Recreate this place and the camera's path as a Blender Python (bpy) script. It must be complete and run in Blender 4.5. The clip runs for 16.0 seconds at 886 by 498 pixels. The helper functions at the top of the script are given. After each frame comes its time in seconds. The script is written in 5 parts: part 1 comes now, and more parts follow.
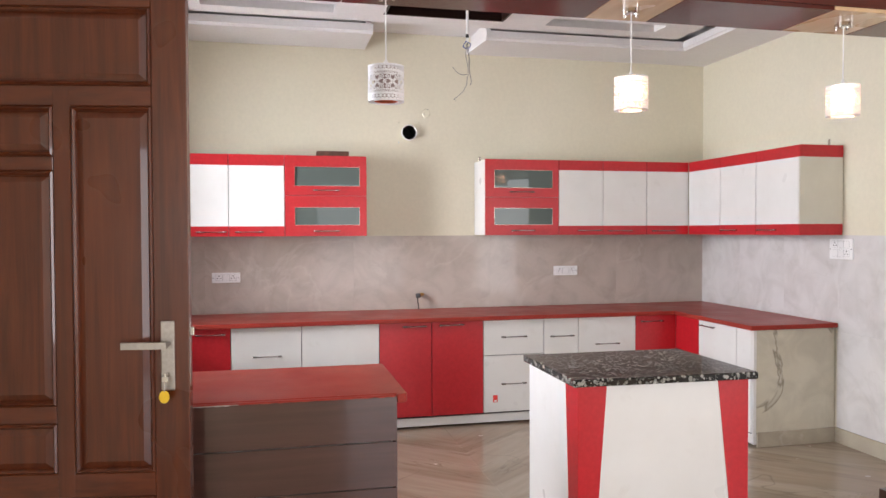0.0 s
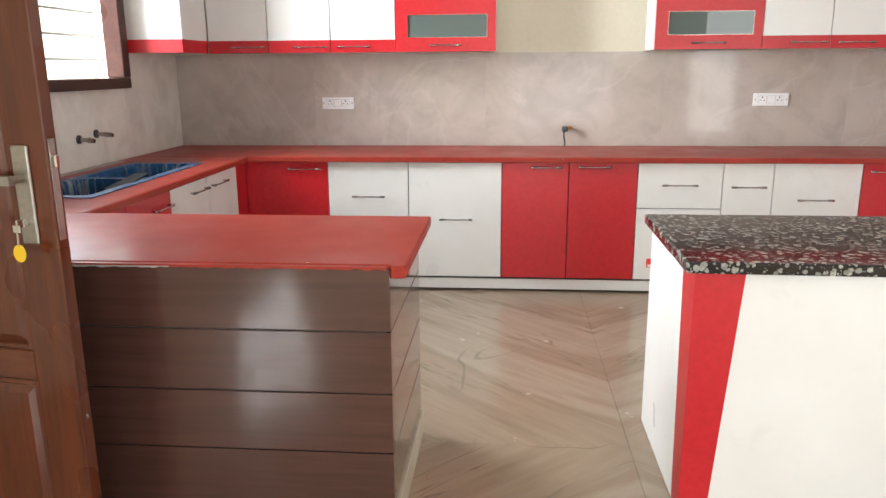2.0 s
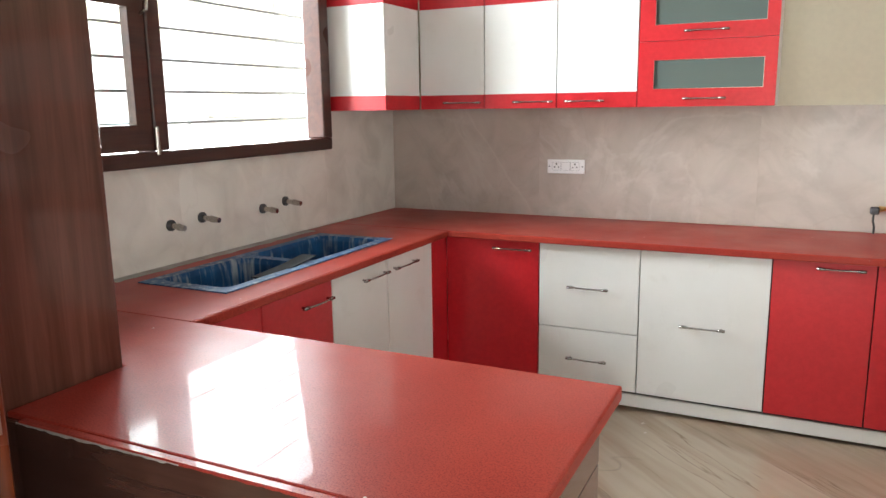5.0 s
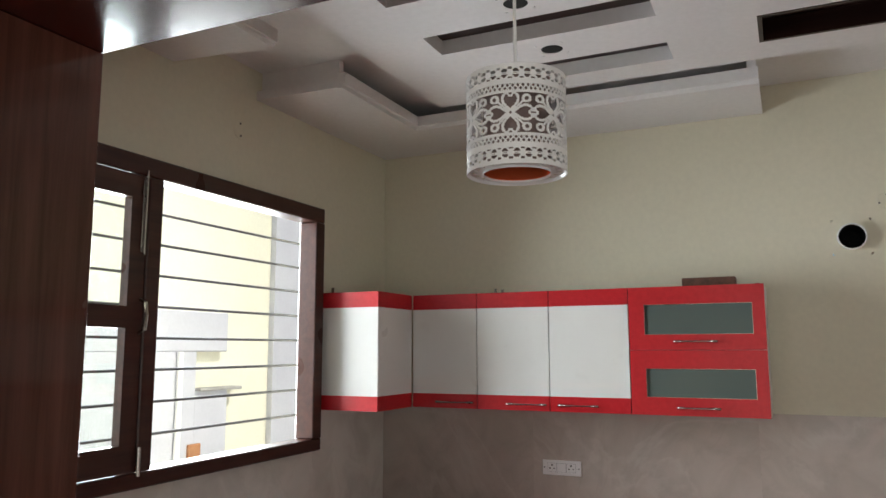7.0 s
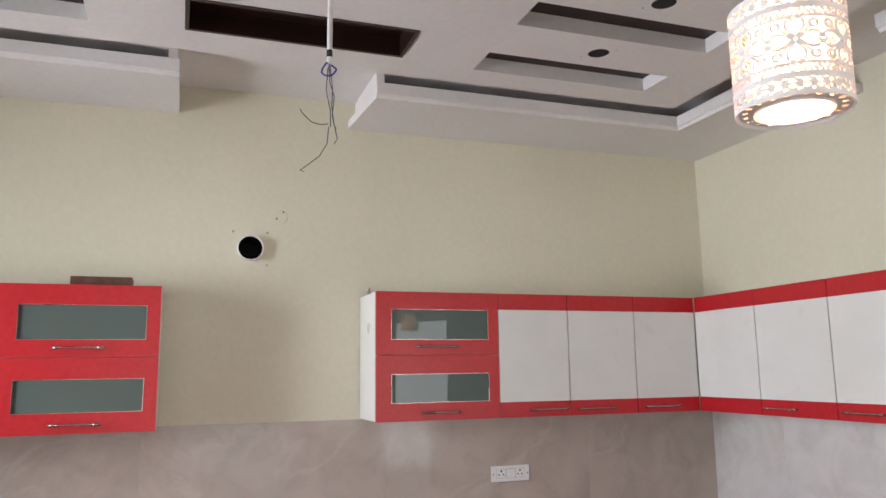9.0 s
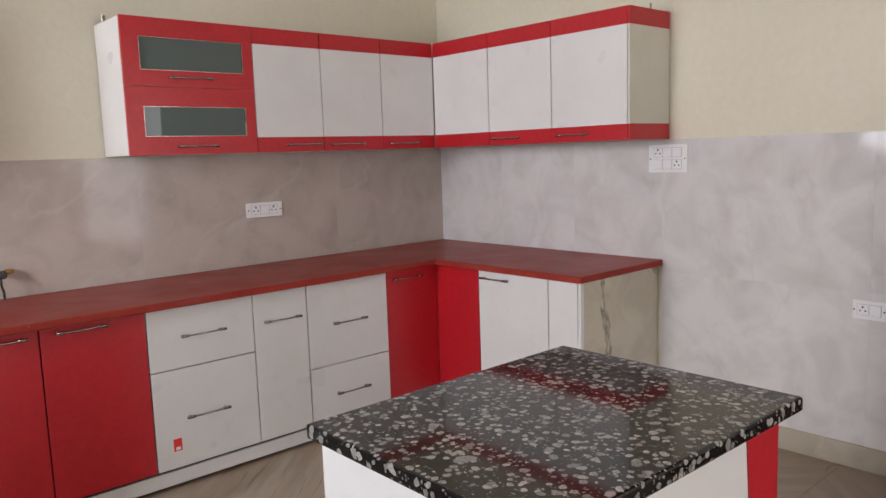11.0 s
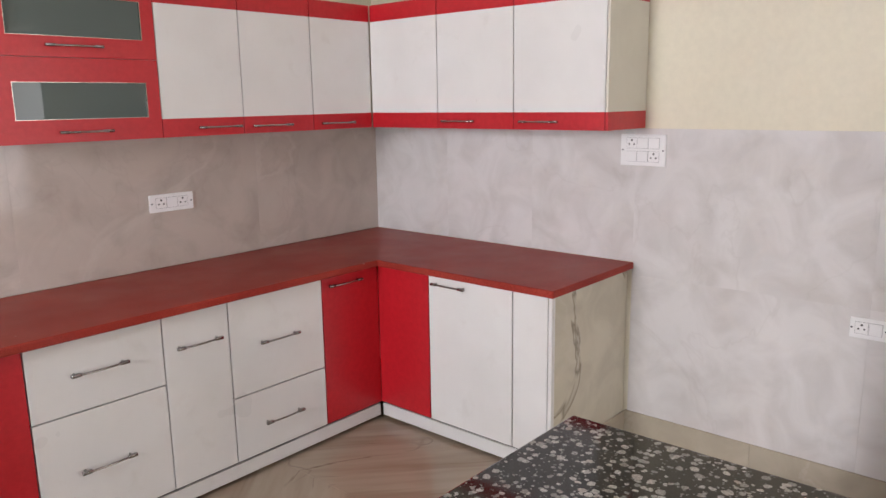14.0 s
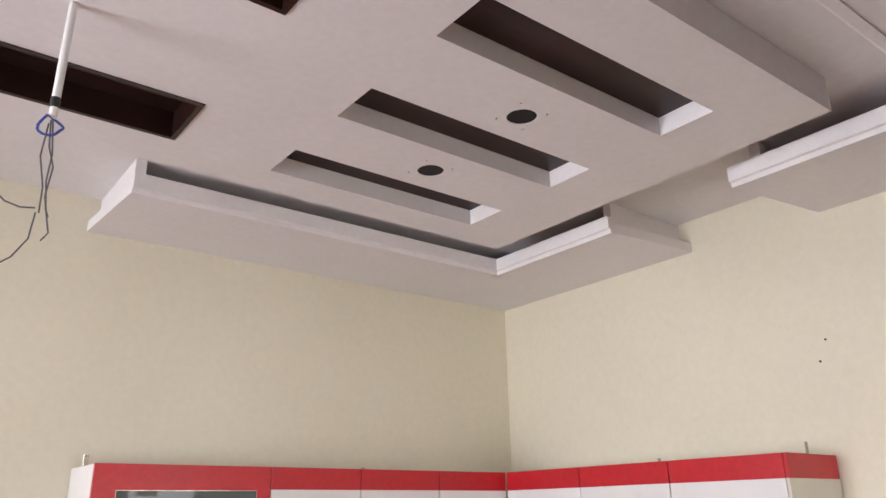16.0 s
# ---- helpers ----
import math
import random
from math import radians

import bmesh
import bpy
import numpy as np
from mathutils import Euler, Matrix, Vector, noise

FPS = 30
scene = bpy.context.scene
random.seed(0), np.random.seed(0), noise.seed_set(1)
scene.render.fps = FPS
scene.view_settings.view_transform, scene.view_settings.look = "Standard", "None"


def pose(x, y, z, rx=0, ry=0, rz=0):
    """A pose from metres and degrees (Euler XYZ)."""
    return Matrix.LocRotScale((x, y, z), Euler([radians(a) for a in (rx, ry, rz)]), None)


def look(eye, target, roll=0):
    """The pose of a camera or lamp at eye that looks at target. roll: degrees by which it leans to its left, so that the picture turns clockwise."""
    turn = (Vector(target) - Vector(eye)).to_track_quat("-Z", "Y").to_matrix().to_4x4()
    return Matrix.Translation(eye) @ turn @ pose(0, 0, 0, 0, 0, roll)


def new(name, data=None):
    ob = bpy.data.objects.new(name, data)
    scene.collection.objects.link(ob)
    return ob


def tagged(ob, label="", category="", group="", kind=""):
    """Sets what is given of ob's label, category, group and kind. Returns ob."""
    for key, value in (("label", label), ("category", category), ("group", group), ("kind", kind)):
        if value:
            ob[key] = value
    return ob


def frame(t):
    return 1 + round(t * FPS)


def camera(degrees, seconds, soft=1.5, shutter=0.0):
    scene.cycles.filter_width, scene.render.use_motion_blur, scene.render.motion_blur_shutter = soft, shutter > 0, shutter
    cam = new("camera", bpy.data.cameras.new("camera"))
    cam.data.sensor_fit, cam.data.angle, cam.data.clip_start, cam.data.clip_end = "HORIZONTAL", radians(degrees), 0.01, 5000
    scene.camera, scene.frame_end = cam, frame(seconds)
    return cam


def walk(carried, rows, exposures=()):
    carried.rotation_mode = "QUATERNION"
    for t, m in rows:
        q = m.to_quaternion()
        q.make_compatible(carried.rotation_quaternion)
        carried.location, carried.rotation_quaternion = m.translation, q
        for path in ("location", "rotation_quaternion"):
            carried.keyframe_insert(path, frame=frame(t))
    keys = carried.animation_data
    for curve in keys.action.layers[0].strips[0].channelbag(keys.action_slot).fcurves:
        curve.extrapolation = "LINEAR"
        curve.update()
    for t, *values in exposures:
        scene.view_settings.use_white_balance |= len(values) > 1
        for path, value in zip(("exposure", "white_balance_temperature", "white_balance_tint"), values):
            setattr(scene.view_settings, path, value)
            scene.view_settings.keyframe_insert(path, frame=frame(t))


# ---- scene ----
cam = camera(61.5, 16.0)
PATH = [
    (0, (1.436, 1.186, 1.532), (1.883, 3.135, 1.483), -0.2),
    (0.5, (1.639, 1.4, 1.487), (1.971, 3.361, 1.276), -0.5),
    (1, (1.85, 1.622, 1.467), (2.019, 3.588, 1.141), -0.5),
    (1.5, (2.044, 1.92, 1.442), (2.048, 3.876, 1.023), -0.5),
    (2, (2.247, 2.228, 1.395), (2.082, 4.164, 0.921), -0.4),
    (2.5, (2.354, 2.506, 1.363), (2.02, 4.41, 0.852), -0.4),
    (3, (2.347, 2.798, 1.368), (1.897, 4.669, 0.823), -0.4),
    (5.5, (2.309, 3.245, 1.611), (1.407, 5.012, 1.358), -0.3),
    (6, (2.266, 3.241, 1.728), (1.373, 5.029, 1.663), -0.1),
    (6.5, (2.282, 3.249, 1.794), (1.384, 5.03, 1.93), -0.2),
    (7, (2.278, 3.28, 1.815), (1.444, 5.078, 2.083), -0.1),
    (7.5, (2.304, 3.322, 1.815), (1.756, 5.218, 2.138), -0.2),
    (8, (2.291, 3.367, 1.797), (2.171, 5.335, 2.136), -0.5),
    (8.5, (2.307, 3.474, 1.78), (2.573, 5.427, 2.116), -0.6),
    (9, (2.264, 3.578, 1.739), (2.919, 5.44, 2.059), -0.8),
    (9.5, (2.057, 3.595, 1.661), (3.045, 5.316, 1.909), -1.0),
    (10, (1.915, 3.598, 1.593), (3.101, 5.206, 1.69), -1.0),
    (12.5, (1.95, 3.667, 1.349), (3.322, 4.992, 0.749), -1.0),
    (13, (2.029, 3.814, 1.405), (3.411, 5.109, 0.761), -1.0),
    (13.5, (2.103, 3.972, 1.509), (3.529, 5.246, 0.923), -0.9),
    (14, (2.174, 4.151, 1.629), (3.655, 5.438, 1.238), -0.9),
    (14.5, (2.321, 4.267, 1.697), (3.827, 5.576, 1.561), -1.0),
    (15, (2.464, 4.325, 1.809), (3.919, 5.686, 1.975), -1.1),
    (15.5, (2.486, 4.327, 1.886), (3.809, 5.758, 2.337), -1.1),
    (16, (2.502, 4.327, 1.952), (3.655, 5.819, 2.617), -0.9),
]
EXPOSURES = [
    (0.0, 0.24, 6500, 15), (1.5, 0.55, 6500, 9), (2.5, 0.82, 6500, 7), (3.0, 0.92, 6500, 7), (5.5, 0.52, 6500, 5), (6.0, 0.34, 6500, 5), (6.5, -0.38, 6500, 5), (7.0, -0.74, 6500, 6),
    (7.5, -1.0, 6500, 7), (8.0, -0.46, 6450, 9), (9.0, -0.15, 6400, 11), (10.0, -0.26, 6450, 14), (12.5, -0.12, 6650, 16), (13.5, 0.05, 6650, 16), (14.5, 0.05, 6550, 16), (15.5, -0.05, 6600, 17), (16.0, 0.14, 6600, 18),
]
walk(cam, [(t, look(eye, target, roll)) for t, eye, target, roll in PATH], EXPOSURES)


# ---- world, sun, large lights ----
world = bpy.data.worlds.new("sky")
world.use_nodes = True
scene.world = world
wn = world.node_tree
sky = wn.nodes.new("ShaderNodeTexSky")
sky.sky_type, sky.sun_disc = "NISHITA", False
sky.sun_elevation, sky.sun_rotation = radians(50), radians(81)
wn.nodes["Background"].inputs[1].default_value = 0.12
wn.links.new(sky.outputs[0], wn.nodes["Background"].inputs[0])


def lamp(name, kind, m, energy, color, **more):
    data = bpy.data.lights.new(name, kind)
    data.energy, data.color = energy, color
    for k, v in more.items():
        if k == "size":
            data.shape, data.size, data.size_y = "RECTANGLE", v[0], v[1]
        if k == "angle":
            data.angle = v
        if k == "radius":
            data.shadow_soft_size = v
    ob = new(name, data)
    ob.matrix_world = m
    return ob


lamp("sun", "SUN", look((38, 6, 46), (0, 0, 0)), 5.0, (1, 0.95, 0.87), angle=radians(0.5))
# daylight at the kitchen window, the hall's unseen entrance and its left side opening
lamp("window_daylight", "AREA", look((-1.85, 6.3, 2.1), (3.0, 5.60, 1.45)), 1050, (0.88, 0.93, 1.0), size=(3.9, 2.6))
lamp("entrance_daylight", "AREA", look((3.3, -2.35, 1.35), (3.0, 5, 1.3)), 44, (0.97, 0.98, 1.0), size=(1.9, 2.3))
# added fill that brightens the left wall and pier, no known source
lamp("added_fill_right", "AREA", look((5.55, 1.1, 1.40), (0.0, 5.0, 1.6)), 60, (0.97, 0.98, 1.0), size=(1.5, 2.0))
lamp("side_daylight_left", "AREA", look((-0.30, -0.8, 1.45), (3.0, 0.6, 0.4)), 110, (0.97, 0.98, 1.0), size=(1.7, 1.2))


# ---- materials ----
def mat(name, color, rough=0.5, metal=0.0, grain=None, bump=0.0, coat=0.0, spec=0.5):
    """grain: (scale xyz, colour two, contrast low, high, detail)"""
    m = bpy.data.materials.new(name)
    m.use_nodes = True
    nt = m.node_tree
    b = nt.nodes["Principled BSDF"]
    b.inputs["Base Color"].default_value = (*color, 1)
    b.inputs["Roughness"].default_value = rough
    b.inputs["Metallic"].default_value = metal
    b.inputs["Coat Weight"].default_value = coat
    b.inputs["Coat Roughness"].default_value = 0.08
    b.inputs["Specular IOR Level"].default_value = spec
    if grain:
        scale, second, lo, hi, detail = grain
        geo = nt.nodes.new("ShaderNodeNewGeometry")
        mul = nt.nodes.new("ShaderNodeVectorMath")
        mul.operation = "MULTIPLY"
        mul.inputs[1].default_value = scale
        nt.links.new(geo.outputs["Position"], mul.inputs[0])
        info = nt.nodes.new("ShaderNodeObjectInfo")
        shift = nt.nodes.new("ShaderNodeVectorMath")
        shift.operation = "ADD"
        nt.links.new(mul.outputs[0], shift.inputs[0])
        push = nt.nodes.new("ShaderNodeMath")
        push.operation = "MULTIPLY"
        push.inputs[1].default_value = 40
        nt.links.new(info.outputs["Random"], push.inputs[0])
        nt.links.new(push.outputs[0], shift.inputs[1])
        n = nt.nodes.new("ShaderNodeTexNoise")
        n.inputs["Scale"].default_value = 1
        n.inputs["Detail"].default_value = detail
        n.inputs["Roughness"].default_value = 0.6
        nt.links.new(shift.outputs[0], n.inputs["Vector"])
        r = nt.nodes.new("ShaderNodeValToRGB")
        r.color_ramp.elements[0].position, r.color_ramp.elements[0].color = lo, (*color, 1)
        r.color_ramp.elements[1].position, r.color_ramp.elements[1].color = hi, (*second, 1)
        nt.links.new(n.outputs["Fac"], r.inputs[0])
        nt.links.new(r.outputs[0], b.inputs["Base Color"])
        # slow second scale: smudges in the gloss
        n2 = nt.nodes.new("ShaderNodeTexNoise")
        n2.inputs["Scale"].default_value = 2.3
        n2.inputs["Detail"].default_value = 3
        nt.links.new(geo.outputs["Position"], n2.inputs["Vector"])
        mr = nt.nodes.new("ShaderNodeMapRange")
        mr.inputs["To Min"].default_value = rough * 0.75
        mr.inputs["To Max"].default_value = min(1, rough * 1.3)
        nt.links.new(n2.outputs["Fac"], mr.inputs["Value"])
        nt.links.new(mr.outputs[0], b.inputs["Roughness"])
        if bump:
            bp = nt.nodes.new("ShaderNodeBump")
            bp.inputs["Strength"].default_value = bump
            bp.inputs["Distance"].default_value = 0.002
            nt.links.new(n.outputs["Fac"], bp.inputs["Height"])
            nt.links.new(bp.outputs[0], b.inputs["Normal"])
    return m


def ramp(nt, fac, stops):
    r = nt.nodes.new("ShaderNodeValToRGB")
    e = r.color_ramp.elements
    while len(e) < len(stops):
        e.new(0.5)
    for i, (p, c) in enumerate(stops):
        e[i].position, e[i].color = p, (*c, 1)
    nt.links.new(fac, r.inputs[0])
    return r.outputs[0]


def mixed(nt, kind, a, b, fac=None, amount=1.0):
    x = nt.nodes.new("ShaderNodeMix")
    x.data_type, x.blend_type = "RGBA", kind
    x.inputs["Factor"].default_value = amount
    if fac:
        nt.links.new(fac, x.inputs["Factor"])
    for i, v in ((6, a), (7, b)):
        if isinstance(v, tuple):
            x.inputs[i].default_value = (*v, 1)
        else:
            nt.links.new(v, x.inputs[i])
    return x.outputs[2]


def noise_of(nt, vector, scale, detail=4, distortion=0.0, rough=0.55):
    n = nt.nodes.new("ShaderNodeTexNoise")
    n.inputs["Scale"].default_value, n.inputs["Detail"].default_value = scale, detail
    n.inputs["Distortion"].default_value, n.inputs["Roughness"].default_value = distortion, rough
    if vector:
        nt.links.new(vector, n.inputs["Vector"])
    return n.outputs["Fac"]


def calc(nt, op, a, b=None):
    x = nt.nodes.new("ShaderNodeMath")
    x.operation = op
    for i, v in enumerate((a, b)):
        if v is None:
            continue
        if isinstance(v, (int, float)):
            x.inputs[i].default_value = v
        else:
            nt.links.new(v, x.inputs[i])
    return x.outputs[0]


def bare(name, rough, coat=0.0, spec=0.5):
    m = bpy.data.materials.new(name)
    m.use_nodes = True
    b = m.node_tree.nodes["Principled BSDF"]
    b.inputs["Roughness"].default_value, b.inputs["Coat Weight"].default_value = rough, coat
    b.inputs["Specular IOR Level"].default_value = spec
    geo = m.node_tree.nodes.new("ShaderNodeNewGeometry")
    return m, m.node_tree, b, geo.outputs["Position"]


def marble_tile(name, light, dark, vein, rough=0.26, strength=0.22):
    """Cloudy wall tile with thin darker and pale veins; each tile has its own cut."""
    m, nt, b, pos = bare(name, rough, 0, 0.2)
    info = nt.nodes.new("ShaderNodeObjectInfo")
    s = nt.nodes.new("ShaderNodeVectorMath")
    s.operation = "ADD"
    nt.links.new(pos, s.inputs[0])
    nt.links.new(calc(nt, "MULTIPLY", info.outputs["Random"], 30), s.inputs[1])
    v = s.outputs[0]
    base = ramp(nt, noise_of(nt, pos, 1.3, 5, 0.3), [(0.3, dark), (0.7, light)])
    fine = ramp(nt, noise_of(nt, v, 4.5, 6, 0.8), [(0.32, (0.87, 0.86, 0.85)), (0.6, (1.03, 1.03, 1.03))])
    c = mixed(nt, "MULTIPLY", base, fine)
    ridge = calc(nt, "ABSOLUTE", calc(nt, "SUBTRACT", noise_of(nt, v, 0.9, 6, 0.7), 0.5))
    c = mixed(nt, "MIX", c, vein, fac=ramp(nt, ridge, [(0.0, (strength,) * 3), (0.007, (0, 0, 0))]))
    pale = calc(nt, "ABSOLUTE", calc(nt, "SUBTRACT", noise_of(nt, v, 0.8, 6, 1.2), 0.53))
    c = mixed(nt, "MIX", c, (0.72, 0.68, 0.63), fac=ramp(nt, pale, [(0.0, (0.16, 0.16, 0.16)), (0.02, (0, 0, 0))]))
    nt.links.new(c, b.inputs["Base Color"])
    return m


def floor_marble():
    """Veined slabs, book-matched about their joints."""
    m, nt, b, pos = bare("floor_marble", 0.2)
    sep = nt.nodes.new("ShaderNodeSeparateXYZ")
    nt.links.new(pos, sep.inputs[0])
    px = calc(nt, "PINGPONG", calc(nt, "SUBTRACT", sep.outputs[0], 2.725), 1.36)
    py = calc(nt, "PINGPONG", calc(nt, "SUBTRACT", sep.outputs[1], 4.82), 2.66)
    across = calc(nt, "SUBTRACT", calc(nt, "MULTIPLY", px, 0.9), py)
    along = calc(nt, "ADD", px, calc(nt, "MULTIPLY", py, 0.9))
    comb = nt.nodes.new("ShaderNodeCombineXYZ")
    nt.links.new(across, comb.inputs[0])
    nt.links.new(calc(nt, "MULTIPLY", along, 0.11), comb.inputs[1])
    v = comb.outputs[0]
    base = ramp(nt, noise_of(nt, v, 2.1, 4, 0.15), [(0.30, (0.235, 0.160, 0.108)), (0.42, (0.33, 0.252, 0.180)), (0.50, (0.295, 0.226, 0.162)), (0.57, (0.37, 0.303, 0.228)), (0.72, (0.33, 0.262, 0.195))])
    fine = ramp(nt, noise_of(nt, v, 19, 4, 0.1), [(0.3, (0.93, 0.91, 0.885)), (0.6, (1.02, 1.02, 1.02))])
    c = mixed(nt, "MULTIPLY", base, fine)
    ridge = calc(nt, "ABSOLUTE", calc(nt, "SUBTRACT", noise_of(nt, v, 4.1, 4, 0.5), 0.5))
    gate = ramp(nt, noise_of(nt, pos, 1.7, 2), [(0.45, (0, 0, 0)), (0.6, (1, 1, 1))])
    line = ramp(nt, ridge, [(0.0, (0.75, 0.75, 0.75)), (0.012, (0, 0, 0))])
    c = mixed(nt, "MIX", c, (0.16, 0.11, 0.07), fac=mixed(nt, "MULTIPLY", line, gate))
    crack = calc(nt, "ABSOLUTE", calc(nt, "SUBTRACT", noise_of(nt, pos, 0.9, 3, 0.25), 0.5))
    part_of = ramp(nt, noise_of(nt, pos, 1.3, 1), [(0.52, (0, 0, 0)), (0.62, (1, 1, 1))])
    c = mixed(nt, "MIX", c, (0.13, 0.10, 0.07), fac=mixed(nt, "MULTIPLY", ramp(nt, crack, [(0.0, (0.45, 0.45, 0.45)), (0.002, (0, 0, 0))]), part_of))
    nt.links.new(c, b.inputs["Base Color"])
    dust = ramp(nt, noise_of(nt, pos, 5, 5), [(0.3, (0.09, 0.09, 0.09)), (0.75, (0.30, 0.30, 0.30))])
    nt.links.new(dust, b.inputs["Roughness"])
    return m


def chip_granite():
    """Black ground with pale grey rounded chips of many sizes."""
    m, nt, b, pos = bare("black_chip_granite", 0.07, 0, 0.42)
    wob = nt.nodes.new("ShaderNodeTexNoise")
    wob.inputs["Scale"].default_value = 60
    nt.links.new(pos, wob.inputs["Vector"])
    v0 = nt.nodes.new("ShaderNodeVectorMath")
    v0.operation = "MULTIPLY_ADD"
    v0.inputs[1].default_value = (0.012, 0.012, 0.012)
    nt.links.new(wob.outputs["Color"], v0.inputs[0])
    nt.links.new(pos, v0.inputs[2])
    c = (0.010, 0.009, 0.009)
    for scale, size, tone in ((50, 0.41, (0.40, 0.40, 0.385)), (95, 0.27, (0.28, 0.29, 0.28)), (36, 0.36, (0.38, 0.37, 0.355))):
        vo = nt.nodes.new("ShaderNodeTexVoronoi")
        vo.inputs["Scale"].default_value = scale
        vo.inputs["Randomness"].default_value = 1
        nt.links.new(v0.outputs[0], vo.inputs["Vector"])
        sep = nt.nodes.new("ShaderNodeSeparateColor")
        nt.links.new(vo.outputs["Color"], sep.inputs[0])
        limit = calc(nt, "MULTIPLY", calc(nt, "POWER", sep.outputs[0], 0.7), size * 1.15)
        inside = calc(nt, "LESS_THAN", vo.outputs["Distance"], limit)
        grey = mixed(nt, "MULTIPLY", tone, ramp(nt, noise_of(nt, pos, 260, 3), [(0.35, (0.6, 0.61, 0.6)), (0.65, (1.15, 1.15, 1.12))]))
        grey = mixed(nt, "MULTIPLY", grey, ramp(nt, sep.outputs[1], [(0, (0.55, 0.56, 0.55)), (1, (1.1, 1.08, 1.05))]))
        c = mixed(nt, "MIX", c, grey, fac=inside)
    nt.links.new(c, b.inputs["Base Color"])
    return m


def red_granite():
    m, nt, b, pos = bare("red_granite", 0.35, 0.11, 0.05)
    b.inputs["Coat Roughness"].default_value = 0.025
    base = ramp(nt, noise_of(nt, pos, 3.0, 5), [(0.3, (0.29, 0.034, 0.025)), (0.7, (0.35, 0.050, 0.035))])
    speck = ramp(nt, noise_of(nt, pos, 260, 3, 0, 0.7), [(0.34, (0.62, 0.5, 0.48)), (0.5, (1, 1, 1)), (0.7, (1.25, 1.2, 1.15))])
    c = mixed(nt, "MULTIPLY", base, speck)
    spots = nt.nodes.new("ShaderNodeTexVoronoi")
    spots.inputs["Scale"].default_value = 7
    nt.links.new(pos, spots.inputs["Vector"])
    c = mixed(nt, "MIX", c, (0.7, 0.62, 0.55), fac=calc(nt, "MULTIPLY", calc(nt, "LESS_THAN", spots.outputs["Distance"], 0.022), 0.8))
    nt.links.new(c, b.inputs["Base Color"])
    dust = ramp(nt, noise_of(nt, pos, 4, 2), [(0.3, (0.28, 0.28, 0.28)), (0.8, (0.42, 0.42, 0.42))])
    nt.links.new(dust, b.inputs["Roughness"])
    return m


def wood(name, dark, light, axis, rough, coat=0.4):
    """Polished veneer; axis: the way the grain runs (0 x, 1 y, 2 z)."""
    m, nt, b, pos = bare(name, rough, coat)
    b.inputs["Coat Roughness"].default_value = 0.045
    b.inputs["Specular IOR Level"].default_value = 0.3
    sc = [26.0, 26.0, 26.0]
    sc[axis] = 1.3
    mul = nt.nodes.new("ShaderNodeVectorMath")
    mul.operation = "MULTIPLY"
    mul.inputs[1].default_value = sc
    nt.links.new(pos, mul.inputs[0])
    info = nt.nodes.new("ShaderNodeObjectInfo")
    add = nt.nodes.new("ShaderNodeVectorMath")
    add.operation = "ADD"
    nt.links.new(mul.outputs[0], add.inputs[0])
    nt.links.new(calc(nt, "MULTIPLY", info.outputs["Random"], 50), add.inputs[1])
    g = noise_of(nt, add.outputs[0], 1.0, 6, 0.5, 0.65)
    c = ramp(nt, g, [(0.3, dark), (0.72, light)])
    c = mixed(nt, "MULTIPLY", c, ramp(nt, noise_of(nt, pos, 2.2, 2), [(0.15, (0.8, 0.78, 0.76)), (0.85, (1.12, 1.12, 1.12))]))
    nt.links.new(c, b.inputs["Base Color"])
    r = ramp(nt, noise_of(nt, pos, 3, 2), [(0.1, (rough * 0.7,) * 3), (0.9, (rough * 1.4,) * 3)])
    nt.links.new(r, b.inputs["Roughness"])
    bp = nt.nodes.new("ShaderNodeBump")
    bp.inputs["Strength"].default_value, bp.inputs["Distance"].default_value = 0.12, 0.001
    nt.links.new(g, bp.inputs["Height"])
    nt.links.new(bp.outputs[0], b.inputs["Normal"])
    return m


def glass(name, tint, rough=0.0, alpha=0.25):
    m = bpy.data.materials.new(name)
    m.use_nodes = True
    nt = m.node_tree
    nt.nodes.clear()
    out = nt.nodes.new("ShaderNodeOutputMaterial")
    tr = nt.nodes.new("ShaderNodeBsdfTransparent")
    tr.inputs[0].default_value = (*tint, 1)
    gl = nt.nodes.new("ShaderNodeBsdfGlossy")
    gl.inputs["Roughness"].default_value = rough
    mx = nt.nodes.new("ShaderNodeMixShader")
    mx.inputs[0].default_value = alpha
    nt.links.new(tr.outputs[0], mx.inputs[1])
    nt.links.new(gl.outputs[0], mx.inputs[2])
    nt.links.new(mx.outputs[0], out.inputs[0])
    return m


def glowing(name, color, strength):
    m = bpy.data.materials.new(name)
    m.use_nodes = True
    b = m.node_tree.nodes["Principled BSDF"]
    b.inputs["Base Color"].default_value = (0.8, 0.8, 0.8, 1)
    b.inputs["Emission Color"].default_value = (*color, 1)
    b.inputs["Emission Strength"].default_value = strength
    return m


def sleeve_mat(name, color):
    """Thin frosted sheet: some light goes through it."""
    m = bpy.data.materials.new(name)
    m.use_nodes = True
    nt = m.node_tree
    b = nt.nodes["Principled BSDF"]
    b.inputs["Base Color"].default_value = (*color, 1)
    b.inputs["Roughness"].default_value = 0.45
    tl = nt.nodes.new("ShaderNodeBsdfTranslucent")
    tl.inputs[0].default_value = (*color, 1)
    mx = nt.nodes.new("ShaderNodeMixShader")
    mx.inputs[0].default_value = 0.55
    nt.links.new(b.outputs[0], mx.inputs[1])
    nt.links.new(tl.outputs[0], mx.inputs[2])
    nt.links.new(mx.outputs[0], nt.nodes["Material Output"].inputs[0])
    return m


